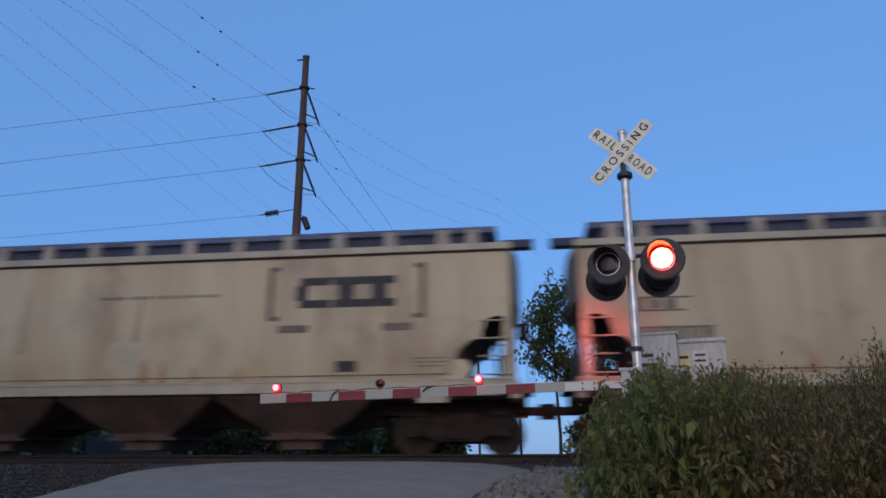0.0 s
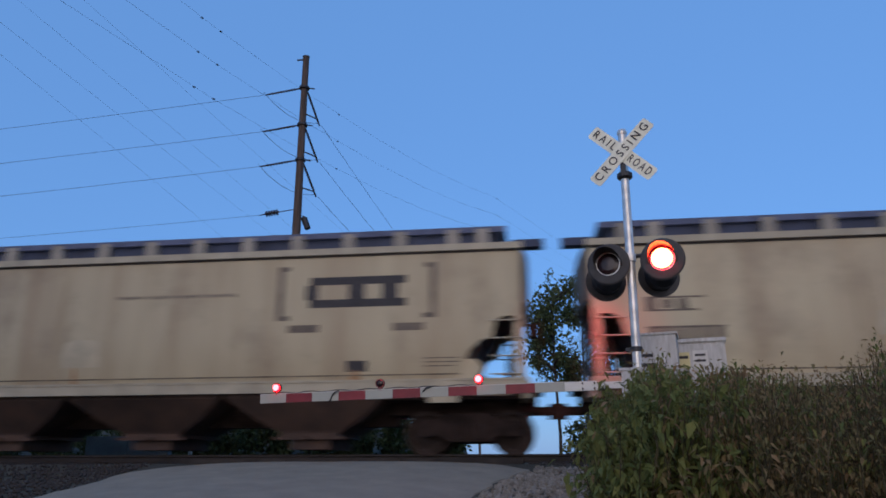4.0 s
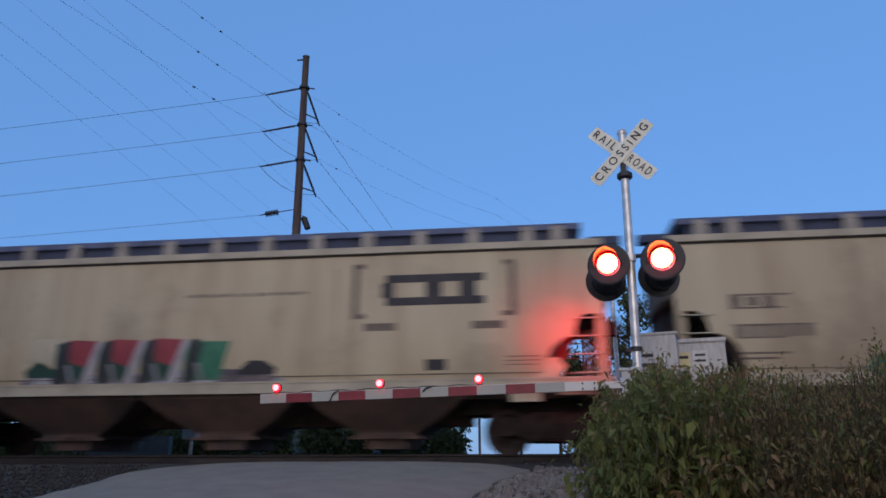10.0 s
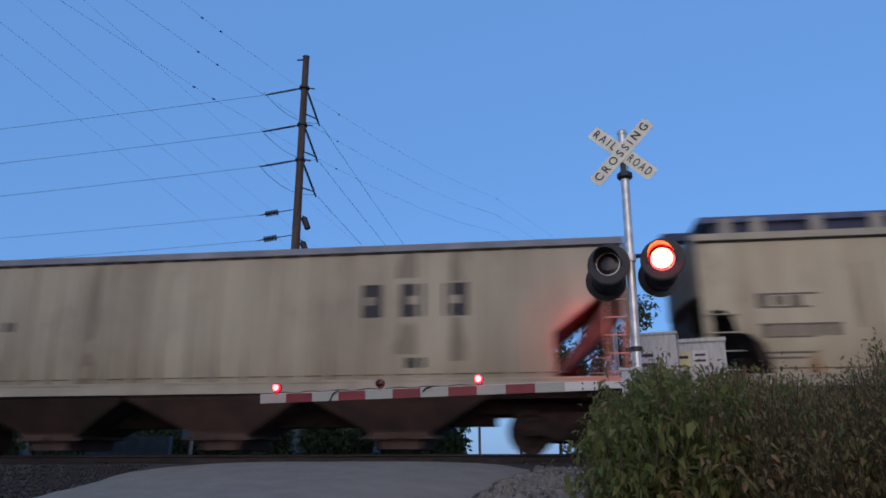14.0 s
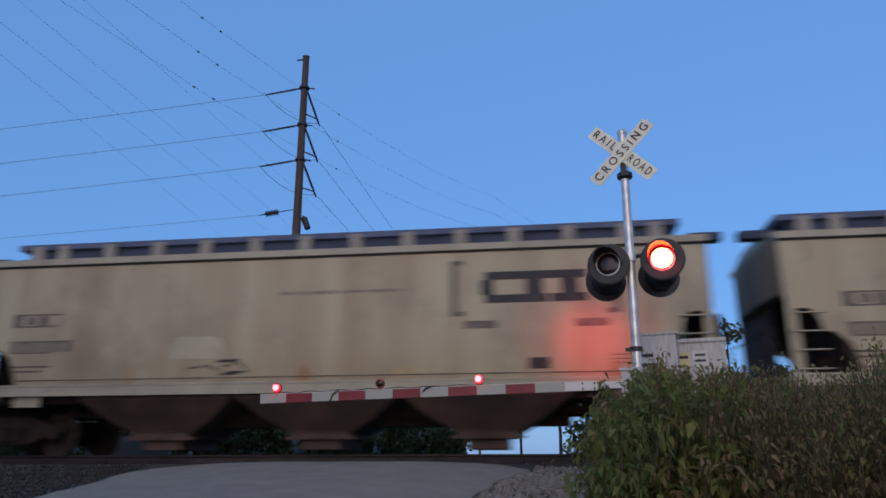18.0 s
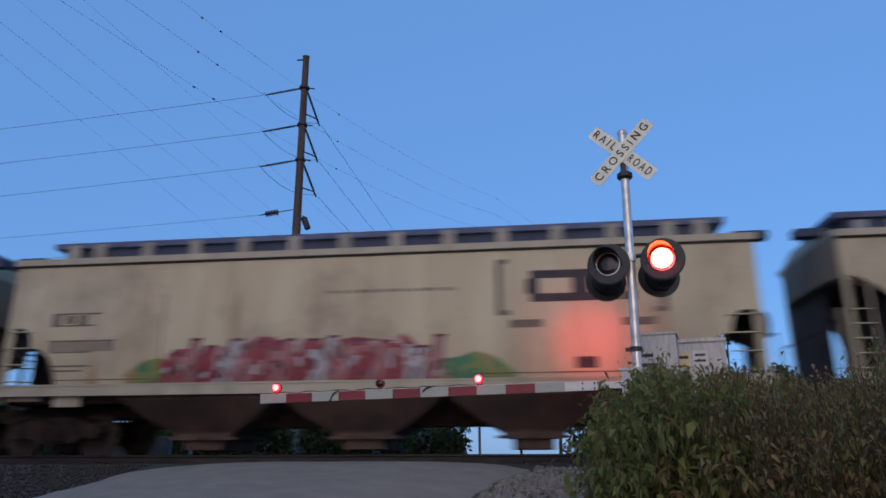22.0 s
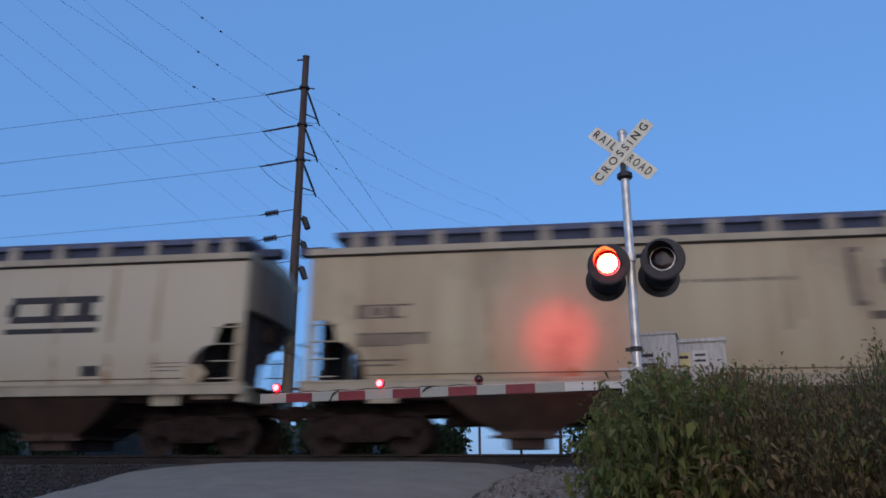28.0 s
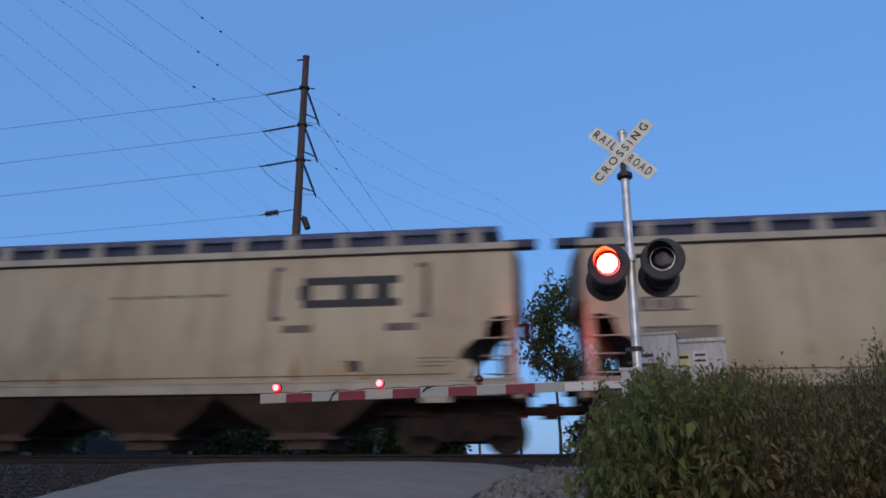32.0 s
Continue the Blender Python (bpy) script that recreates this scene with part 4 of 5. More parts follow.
        stroke(CARS[11], "graffiti_stroke", a + 0.42, 1.50, a + 0.30, 1.86, 0.10, SP_ASH, 0.013)
        slab(CARS[11], "graffiti_block", [(a, 1.50), (a + 0.80, 1.50), (a + 1.02, 2.30), (a + 0.02, 2.32)], SP_GREENDARK if q < 3 else SP_GREEN, 0.003)
        if q < 3:
            slab(CARS[11], "graffiti_block", [(a + 0.34, 1.92), (a + 0.72, 1.80), (a + 0.98, 2.36), (a + 0.30, 2.40)], SP_RED, 0.006)
            slab(CARS[11], "graffiti_stroke", [(a + 0.60, 1.46), (a + 0.80, 1.46), (a + 1.10, 2.34), (a + 0.96, 2.36)], SP_PALE, 0.009)
        else:
            slab(CARS[11], "graffiti_stroke", [(a + 0.12, 1.50), (a + 0.24, 1.50), (a + 0.46, 2.26), (a + 0.36, 2.28)], SP_GREENDARK, 0.009)
    slab(CARS[11], "graffiti_patch", ragged(0.35, 1.2, 1.60, 1.92, 15, 0.04), SP_BLACK, 0.002)
    slab(CARS[11], "graffiti_patch", ragged(-4.4, -3.7, 1.60, 1.90, 14, 0.05), SP_GREENDARK, 0.002)
    slab(CARS[21], "graffiti_cloud", ragged(-5.35, -0.55, 1.40, 2.44, 16, 0.05), SP_PALE, 0.001)
    throw_up(CARS[21], -5.10, -0.85, 1.42, 0.92, 7, (SP_LEAF, SP_GREEN, SP_LEAF), SP_GREENDARK, SP_LEAF, 54)
    slab(CARS[21], "graffiti_cloud", ragged(-0.75, 0.35, 1.44, 2.12, 27, 0.05), SP_PALE, 0.001)
    slab(CARS[21], "graffiti_patch", ragged(-0.70, 0.30, 1.44, 1.92, 28, 0.05), MIX_LIME, 0.004)
    slab(CARS[21], "graffiti_cloud", ragged(0.20, 5.35, 1.36, 2.78, 18, 0.06), SP_PALE, 0.001)
    throw_up(CARS[21], 0.30, 3.05, 1.42, 1.14, 5, (SP_LEAF, SP_GREEN, SP_LEAF), SP_GREENDARK, SP_LIME, 55)
    throw_up(CARS[21], 3.00, 5.20, 1.44, 1.08, 4, (SP_ORANGE, SP_LEAF, SP_SAND, SP_LEAF), SP_GREENDARK, SP_YELLOW, 56)
    slab(CARS[23], "graffiti_patch", ragged(-5.1, -3.6, 1.44, 1.92, 21, 0.10), MIX_LIME, 0.001)
    slab(CARS[23], "graffiti_patch", ragged(1.2, 3.2, 1.44, 1.90, 29, 0.10), MIX_LIME, 0.001)
    slab(CARS[23], "graffiti_patch", ragged(-4.36, 1.64, 1.44, 2.26, 22, 0.14), MIX_RED, 0.001)
    throw_up(CARS[23], -4.4, 1.7, 1.42, 0.84, 15, (SP_RED, SP_ROSE, SP_RED, SP_PALE, SP_ROSE), SP_MAROON, SP_PALE, 57, 0.6)
    slab(CARS[32], "graffiti_patch", ragged(-5.1, -3.7, 1.44, 1.9, 23, 0.10), SP_LIME, 0.001)
    throw_up(CARS[32], -4.2, 2.0, 1.42, 0.86, 10, (SP_PALE, SP_ASH, SP_PALE, SP_ASH), SP_SLATE, SP_ASH, 58, 0.3)
    slab(CARS[32], "graffiti_patch", ragged(-4.0, 2.0, 1.44, 2.22, 24, 0.08), MIX_GREY, 0.0012)
    slab(CARS[32], "graffiti_patch", ragged(-1.6, 1.7, 2.0, 2.34, 25, 0.06), SP_MAROON, 0.001)
    # thin looping scrawls
    for k, x, z, rx, rz in ((26, -0.25, 1.74, 0.75, 0.32), (26, 1.22, 1.76, 0.85, 0.34), (26, 0.6, 1.60, 0.35, 0.14), (19, -2.5, 1.66, 0.35, 0.12), (19, -1.8, 1.62, 0.30, 0.22)):
        loop = []
        for i in range(13):
            f = -1 + i / 6
            zz = z + rz * math.sqrt(max(0.0, 1 - f * f)) * (0.85 + 0.15 * math.sin(5 * f))
            loop.append((x + rx * f, zz, x + rx * f + 0.02, zz + 0.045))
        slab(CARS[k], "graffiti_stroke", loop, FADED, 0.002)
    slab(CARS[26], "graffiti_patch", ragged(-1.35, -1.0, 1.60, 1.92, 61, 0.05, 0.08), MIX_GREY, 0.003)
    stroke(CARS[19], "graffiti_stroke", -1.95, 1.60, -1.65, 1.68, 0.40, INK, 0.003)
    stroke(CARS[19], "graffiti_stroke", -1.95, 1.86, -1.85, 1.92, 0.45, INK, 0.003)


# ================= crossing signal =================
BEAT = 1.2985


def turns(centres_on, centres_off, first_on, early, late):
    """Half-turn times of a lamp: rows of (seconds, degrees) on whole film frames."""
    ev = sorted([(t, 1) for t in centres_on] + [(t, 0) for t in centres_off])
    angle = 180.0 if first_on else 0.0
    rows = [(0.0, angle)]
    for t, kind in ev:
        f0 = round((t - (early if kind else late)) * FPS)
        if f0 < 1 or f0 + 3 > 32 * FPS:
            continue
        rows.append((f0 / FPS, angle))
        rows.append(((f0 + 1) / FPS, angle + 60))
        rows.append(((f0 + 2) / FPS, angle + 120))
        angle += 180
        rows.append(((f0 + 3) / FPS, angle))
    rows.append((32.0, angle))
    return rows


RIGHT_ON = [0.95 + BEAT * k for k in range(-1, 26)]
LEFT_ON = [0.325 + 1.2975 * k - (0.09 if k == 19 else 0.0) for k in range(-1, 26)]
BLINK = {"right": turns(RIGHT_ON, LEFT_ON, True, 0.13, 0.01), "left": turns(LEFT_ON, RIGHT_ON, False, 0.10, 0.035)}
LAMPS = []      # (turning lamp, its place in the thing's space, side)
SHUTTERS = []   # (sliding shutter, open place, side)


def lamp_mesh(lens):
    """A shallow drum: one face glows, the other is a dark lens. The glowing face looks along local -y."""
    m = Mesh()
    q = Matrix.Rotation(radians(90), 4, "X")
    n = 24

    def ring(r, h):
        return [q @ Vector((r * math.cos(2 * math.pi * j / n), r * math.sin(2 * math.pi * j / n), h)) for j in range(n)]
    rows = [ring(0.001, 0.064), ring(lens * 0.88, 0.046), ring(lens, 0.004), ring(lens, -0.006), ring(lens * 0.6, -0.018), ring(0.001, -0.022)]
    for i, k in enumerate((0, 1, 2, 2, 2)):
        m.add(rows[i] + rows[i + 1], [(j, n + j, n + (j + 1) % n, (j + 1) % n) for j in range(n)], k)
    m.add(rows[0], [tuple(range(n))], 0)
    m.add(rows[-1], [tuple(range(n - 1, -1, -1))], 2)
    return m


def lamp_unit(parent, m, side, radius=0.254, lens=0.135, hot=None):
    """Background disc, housing, hood and the lamp that turns its glowing face to and away from the road. Local -y is the front."""
    q = m @ Matrix.Rotation(radians(90), 4, "X")
    bg = part("background_disc", Mesh().lathe([(lens + 0.002, 0.0), (radius - 0.02, 0.0), (radius, -0.008), (radius, -0.02), (lens + 0.002, -0.02)], q, 32, closed=True), BLACKP, parent)
    part("housing", Mesh().lathe([(0.0, -0.30), (0.10, -0.29), (lens + 0.03, -0.20), (lens + 0.03, -0.021), (lens + 0.002, -0.021), (lens + 0.002, -0.19), (0.0, -0.27)], q, 20), BLACKP, bg)
    # pale ring added in place of the reflected arc on the lens
    part("lens_ring", Mesh().lathe([(lens - 0.002, 0.012), (lens + 0.006, 0.012), (lens + 0.006, 0.0), (lens + 0.002, 0.0)], q, 32, closed=True), GALV, bg)
    n, r, depth = 16, lens + 0.025, 0.24
    vs, fs = [], []
    for i in range(n + 1):
        a = radians(-15 + 210 * i / n)
        d = depth * (0.30 + 0.70 * max(0.0, math.sin(a)) ** 0.7)
        c, s = math.cos(a), math.sin(a)
        vs += [m @ Vector((r * c, 0, r * s)), m @ Vector((r * c, -d, r * s)), m @ Vector(((r - 0.006) * c, 0, (r - 0.006) * s)), m @ Vector(((r - 0.006) * c, -d, (r - 0.006) * s))]
    for i in range(n):
        a, b = i * 4, i * 4 + 4
        fs += [(a, b, b + 1, a + 1), (a + 2, a + 3, b + 3, b + 2), (a + 1, b + 1, b + 3, a + 3)]
    part("hood", Mesh().add(vs, fs), BLACKP, bg)
    lamp = part("signal_lamp", lamp_mesh(lens), [hot or HOT, RIM, LENSOFF], parent, "red flasher lamp")
    lamp.matrix_basis = m
    if side == "steady":
        lamp.matrix_basis = m
    else:
        LAMPS.append((lamp, m.copy(), side))
    return bg


def crossbuck(parent, z, y, facing=-1):
    """Two crossed blades with the crossing words in black letters on the road side."""
    for ang, words in ((-45, ("RAIL", "ROAD")), (45, ("CROSSING",))):
        d = 0.012 if ang < 0 else 0.026
        m = Matrix.Translation((0, y - d * 1.0, z)) @ Matrix.Rotation(radians(-ang), 4, "Y")
        b = Mesh()
        w, h, c = 0.50, 0.088, 0.02
        pts = [(-w, -h + c), (-w + c, -h), (w - c, -h), (w, -h + c), (w, h - c), (w - c, h), (-w + c, h), (-w, h - c)]
        n = len(pts)
        vs = [m @ Vector((px, t, pz)) for t in (-0.004, 0.004) for px, pz in pts]
        b.add(vs, [tuple(range(n)), tuple(range(2 * n - 1, n - 1, -1))] + [(i, i + n, (i + 1) % n + n, (i + 1) % n) for i in range(n)])
        blade = part("blade", b, CREAM, parent, "cream-white crossbuck blade")
        if facing < 0:
            for i, word in enumerate(words):
                cu = bpy.data.curves.new("lettering", "FONT")
                cu.body = word
                cu.size = 0.148
                cu.space_character = 1.5
                cu.extrude = 0.002
                cu.offset = 0.001
                cu.align_x, cu.align_y = "CENTER", "CENTER"
                ob = new("lettering", cu)
                bpy.context.view_layer.update()
                me = bpy.data.meshes.new_from_object(ob)
                bpy.data.objects.remove(ob)
                me.materials.clear()
                me.materials.append(INK)
                wd = max(v.co.x for v in me.vertices) - min(v.co.x for v in me.vertices)
                want = 0.34 if len(words) == 2 else 0.90
                me.transform(Matrix.Diagonal((want / wd, 1.0, 1, 1)))
                off = (-0.285, 0.285)[i] if len(words) == 2 else 0.0
                t = part("lettering", me, INK, blade)
                t.matrix_basis = m @ Matrix.Translation((off, -0.008, 0)) @ Matrix.Rotation(radians(90), 4, "X")


SIZE = 1.183     # the parts below are drawn for a 20-inch disc; this signal carries 24-inch ones
NEAR = pose(1.42, 9.75, -0.753, 0, 0, -17.3) @ pose(0, 0, 0, 0, 0.9, 0)
ARM = pose(0.465, 9.819, 0.832, 0, -1.1, -4.05)      # the outer end of the arm's bracket


def enlarge(ob, k):
    """Scales the meshes and places of all parts of a thing."""
    for c in ob.children:
        c.data.transform(Matrix.Scale(k, 4))
        c.matrix_basis.translation *= k
        enlarge(c, k)


def build_near_signal():
    sg = thing("crossing_signal", "galvanised railway crossing signal with crossbuck, red flashers and lowered gate", "crossing signal",
               at=NEAR)
    part("mast", Mesh().tube([(0, 0, 0.0), (0, 0, 4.50)], 0.052, 16), GALV, sg, "galvanised steel pipe mast", True)
    part("mast_cap", Mesh().lathe([(0.060, 4.47), (0.064, 4.50), (0.05, 4.53), (0.0, 4.54)], None, 16), GALV, sg)
    part("mast_base", Mesh().lathe([(0.20, -0.15), (0.20, 0.0), (0.17, 0.03), (0.085, 0.10), (0.075, 0.32), (0.056, 0.34)], None, 16), GALV, sg)
    crossbuck(sg, 4.18, -0.085)
    part("crossbuck_clamp", Mesh().lathe([(0.07, 3.86), (0.095, 3.88), (0.095, 3.93), (0.07, 3.95)], None, 14).box(-0.03, 0.03, -0.09, -0.05, 3.9, 4.3), BLACKP, sg)
    zl = 2.76
    part("junction_box", Mesh().lathe([(0.056, zl + 0.03), (0.068, zl + 0.04), (0.068, zl + 0.13), (0.056, zl + 0.14)], None, 14), GALV, sg)
    part("cross_arm", Mesh().tube([(-0.26, 0.10, zl + 0.13), (0.38, 0.10, zl + 0.13)], 0.026, 10), BLACKP, sg)
    for x, side in ((-0.24, "left"), (0.385, "right")):
        lamp_unit(sg, Matrix.Translation((x, -0.13, zl)), side)
        part("lamp_bracket", Mesh().tube([(x, 0.10, zl + 0.12), (x, 0.06, zl)], 0.03, 8).tube([(x, -0.10, zl), (x, 0.36, zl)], 0.03, 8), BLACKP, sg)
    for x, side in ((-0.39, "left"), (0.26, "right")):
        rear_lamp(sg, x, 0.42, zl - 0.08, side, sg)
    z = 1.72
    part("mast_clamp", Mesh().lathe([(0.056, z), (0.072, z + 0.005), (0.072, z + 0.055), (0.056, z + 0.06)], None, 14).box(-0.12, -0.05, -0.02, 0.02, z + 0.01, z + 0.05), BLACKP, sg)
    part("gate_mechanism", Mesh().box(-0.17, 0.07, -0.10, 0.26, 1.02, 1.50).box(-0.19, 0.09, -0.12, 0.28, 1.50, 1.53), CASE, sg, "weathered white gate machine box")
    part("mechanism_door", Mesh().box(-0.14, 0.04, -0.115, -0.10, 1.06, 1.46), CASE, sg)
    enlarge(sg, SIZE)
    for rows in (LAMPS, SHUTTERS):
        for row in rows:
            row[1].translation *= SIZE
    # the lowered arm: 16-inch stripes, three lamps, a drooping cable
    arm = part("gate_arm", Mesh().box(0.0, 0.44, -0.026, 0.026, -0.062, 0.062).box(0.44, 0.80, -0.02, 0.02, -0.045, 0.045), WHITEP, sg, "white bolted arm bracket")
    arm.matrix_basis = NEAR.inverted() @ ARM
    for x in (0.24, 0.40):
        for z in (-0.036, 0.036):
            part("bolt", Mesh().lathe([(0.014, 0), (0.014, 0.012), (0.0, 0.014)], Matrix.Translation((x, -0.026, z)) @ Matrix.Rotation(radians(90), 4, "X"), 6), BLACKP, arm)
    s = 0.4064
    for i in range(11):
        x0 = -s * (11 - i)
        part("arm_stripe", Mesh().box(x0 + 0.001, x0 + s - 0.001, -0.02, 0.02, -0.064, 0.064), REDP if i % 2 else ARMWHITE, arm)
    part("arm_edge", Mesh().box(-11 * s, 0.0, -0.021, 0.021, 0.0645, 0.070), WHITEP, arm)
    for x, side in ((-4.22, "steady"), (-2.63, "left"), (-1.19, "right")):
        arm_lamp(arm, x, 0.0, 0.155, side, 0.052)
    cable = [(-4.25 + 0.12 * i, -0.01, 0.080 + 0.010 * math.sin(i * 1.7)) for i in range(27)]
    part("arm_cable", Mesh().tube(cable, 0.008, 6), BLACKP, arm)
    for x in (-3.37, -1.98):
        loop = [(x + 0.13 - 0.022 * i - 0.03 * math.sin(i * 0.6), -0.032, 0.082 - 0.019 * i * (1 if x < -3 else 0.45)) for i in range(9)]
        part("arm_cable", Mesh().tube(loop, 0.011, 6), BLACKP, arm)


def arm_lamp(sg, x, y, z, side, r=0.055):
    """A small drum lamp on top of the gate arm."""
    part("arm_lamp_bracket", Mesh().box(x - 0.03, x + 0.03, y - 0.02, y + 0.02, z - 0.10, z - 0.05), LAMPRED, sg)
    q = Matrix.Translation((x, y, z)) @ Matrix.Rotation(radians(90), 4, "X")
    part("arm_lamp_ring", Mesh().lathe([(r + 0.002, 0.02), (r + 0.014, 0.02), (r + 0.014, -0.03), (r + 0.002, -0.03)], q, 16, closed=True), LAMPRED, sg)
    lamp = part("arm_lamp", lamp_mesh(r), [TIPHOT, RIM, LENSOFF], sg, "small red gate lamp")
    m = Matrix.Translation((x, y - 0.005, z))
    lamp.matrix_basis = m
    if side != "steady":
        LAMPS.append((lamp, m, side))


def rear_lamp(sg, x, y, z, side, owner):
    """A flasher that faces the track: a beam lamp in the housing behind a sliding shutter."""
    aim = Matrix.Translation((x, y, z)) @ Matrix.Rotation(radians(17.3 + 4), 4, "Z")
    m = aim @ Matrix.Rotation(radians(180), 4, "Z")
    q = m @ Matrix.Rotation(radians(90), 4, "X")
    lens, radius = 0.125, 0.254
    bg = part("background_disc", Mesh().lathe([(lens + 0.012, 0.0), (radius - 0.02, 0.0), (radius, -0.008), (radius, -0.02), (lens + 0.012, -0.02)], q, 32, closed=True), BLACKP, sg)
    part("housing", Mesh().lathe([(0.0, -0.30), (0.10, -0.29), (lens + 0.05, -0.20), (lens + 0.05, -0.021), (lens + 0.012, -0.021), (lens + 0.040, -0.19), (0.0, -0.27)], q, 20), BLACKP, bg)
    part("hood", Mesh().lathe([(lens + 0.02, 0.16), (lens + 0.03, 0.0), (lens + 0.024, 0.0), (lens + 0.014, 0.16)], q, 20, closed=True), BLACKP, bg)
    sh = part("shutter", Mesh().lathe([(0.0, 0.0), (0.055, 0.0), (0.055, 0.004), (0.0, 0.004)], Matrix.Rotation(radians(90), 4, "X"), 16), BLACKP, sg)
    SHUTTERS.append((sh, aim @ Matrix.Translation((0, -0.10, 0)), side))
    world_m = NEAR @ Matrix.Translation((aim @ Matrix.Translation((0, -0.135, 0))).translation * SIZE)
    tgt = {"left": (0.62, 13.95, 2.25), "right": (1.25, 13.95, 2.15)}[side]
    for power, spread in ((410, 28), (140, 52)):
        beam = new("flasher_beam", bpy.data.lights.new("flasher_beam", "SPOT"))
        beam.data.energy = power
        beam.data.color = (1.0, 0.010, 0.022)
        beam.data.spot_size = radians(spread)
        beam.data.spot_blend = 1.0
        beam.data.shadow_soft_size = 0.012
        beam.matrix_world = look(world_m.translation, tgt)


def build_far_signal():
    base = -0.62
    sg = thing("crossing_signal", "far crossing signal with red flashers and long lowered gate arm", "crossing signal", at=pose(-9.70, 19.6, base))
    part("mast", Mesh().tube([(0, 0, 0), (0, 0, 4.3)], 0.055, 12), GALV, sg, "galvanised steel pipe mast", True)
    crossbuck(sg, 4.05, 0.10, 1)
    z = 3.42
    part("cross_arm", Mesh().tube([(-0.5, 0.1, z), (0.5, 0.1, z)], 0.03, 8), GALV, sg)
    for x, side in ((-0.38, "left"), (0.42, "right")):
        lamp_unit(sg, Matrix.Translation((x, -0.05, z)), side, 0.254, 0.13, FARHOT)
    part("gate_mechanism", Mesh().box(-0.2, 0.2, -0.2, 0.2, 1.1, 1.6), CASE, sg)
    n = 22
    for i in range(n):
        x0 = 0.3 + i * 9.3 / n
        part("arm_stripe", Mesh().box(x0, x0 + 9.3 / n - 0.002, 0.28, 0.32, 1.62, 1.74), REDP if i % 2 else WHITEP, sg)
    part("arm_bracket", Mesh().box(-0.1, 0.3, 0.2, 0.34, 1.58, 1.78), WHITEP, sg)
    for x, side in ((2.05, "left"), (5.8, "right"), (9.55, "steady")):
        arm_lamp(sg, x, 0.26, 1.86, side, 0.045)


# ================= signal cases =================
def build_cases():
    a = thing("signal_case", "small weathered grey steel signal case with hasp", "signal case", "signal cases by the mast", at=pose(1.886, 10.75, -0.69, 0, 0, -14))
    part("body", Mesh().box(-0.23, 0.27, -0.25, 0.25, 0.25, 2.02), CASE, a)
    part("lid", Mesh().box(-0.25, 0.29, -0.27, 0.27, 2.02, 2.05), CASE, a)
    part("door", Mesh().box(-0.20, 0.08, -0.268, -0.25, 0.35, 1.96), CASE, a)
    part("hasp", Mesh().box(-0.03, 0.05, -0.285, -0.268, 1.35, 1.45), BLACKP, a)
    part("leg", Mesh().box(-0.05, 0.05, -0.05, 0.05, -0.1, 0.25), GALV, a)
    part("stencil_bar", Mesh().box(-0.16, -0.02, -0.272, -0.268, 1.74, 1.78).box(-0.16, 0.02, -0.272, -0.268, 1.62, 1.66), INK, a)
    b = thing("signal_case", "wide low pale grey signal case with pasted notices", "signal case", "signal cases by the mast", at=pose(2.664, 11.4, -0.555, 0, 0, -12))
    part("body", Mesh().box(-0.34, 0.34, -0.28, 0.28, 0.3, 1.98), CASE, b)
    part("lid", Mesh().box(-0.36, 0.36, -0.31, 0.31, 1.98, 2.03), CASE, b)
    part("door", Mesh().box(-0.32, 0.32, -0.298, -0.28, 0.4, 1.94), CASE, b)
    part("notice", Mesh().box(-0.34, -0.14, -0.303, -0.298, 1.62, 1.84), LABELY, b, "yellowed notice")
    part("notice", Mesh().box(-0.10, 0.10, -0.303, -0.298, 1.62, 1.86), WHITEP, b)
    for x0, x1, z0, z1 in ((-0.32, -0.16, 1.75, 1.79), (-0.07, 0.07, 1.78, 1.81), (-0.07, 0.07, 1.70, 1.73)):
        part("notice_bar", Mesh().box(x0, x1, -0.307, -0.303, z0, z1), INK, b)
    for x in (-0.3, 0.32):
        part("leg", Mesh().box(x - 0.04, x + 0.04, -0.04, 0.04, -0.1, 0.3), GALV, b)
    enlarge(a, 1.15)
    enlarge(b, 1.096)
    p = thing("marker_post", "plain grey steel post behind the track", "post", at=pose(2.42, 20.0, -1.0))
    part("post", Mesh().tube([(0, 0, -0.2), (0, 0, 5.3)], 0.065, 10), GALV, p, "", True)
    part("cap", Mesh().lathe([(0.075, 5.27), (0.075, 5.32), (0.0, 5.35)], None, 10), GALV, p)
    w = thing("barrier_wall", "low pale concrete barrier beyond the track", "barrier", at=pose(-11.9, 20.4, -1.3, 0, 0, 2))
    for i in range(2):
        part("barrier_block", Mesh().prism([(-0.28, 0), (0.28, 0), (0.25, 0.3), (0.12, 0.8), (0.12, 1.9), (-0.12, 1.9), (-0.12, 0.8), (-0.25, 0.3)], -1.45 + 1.3 * i, -0.16 + 1.3 * i, "x"), CONC, w)


# ================= power line =================
def sag_line(a, b, sag, n=24):
    a, b = Vector(a), Vector(b)
    return [a.lerp(b, i / n) - Vector((0, 0, 4 * sag * (i / n) * (1 - i / n))) for i in range(n + 1)]


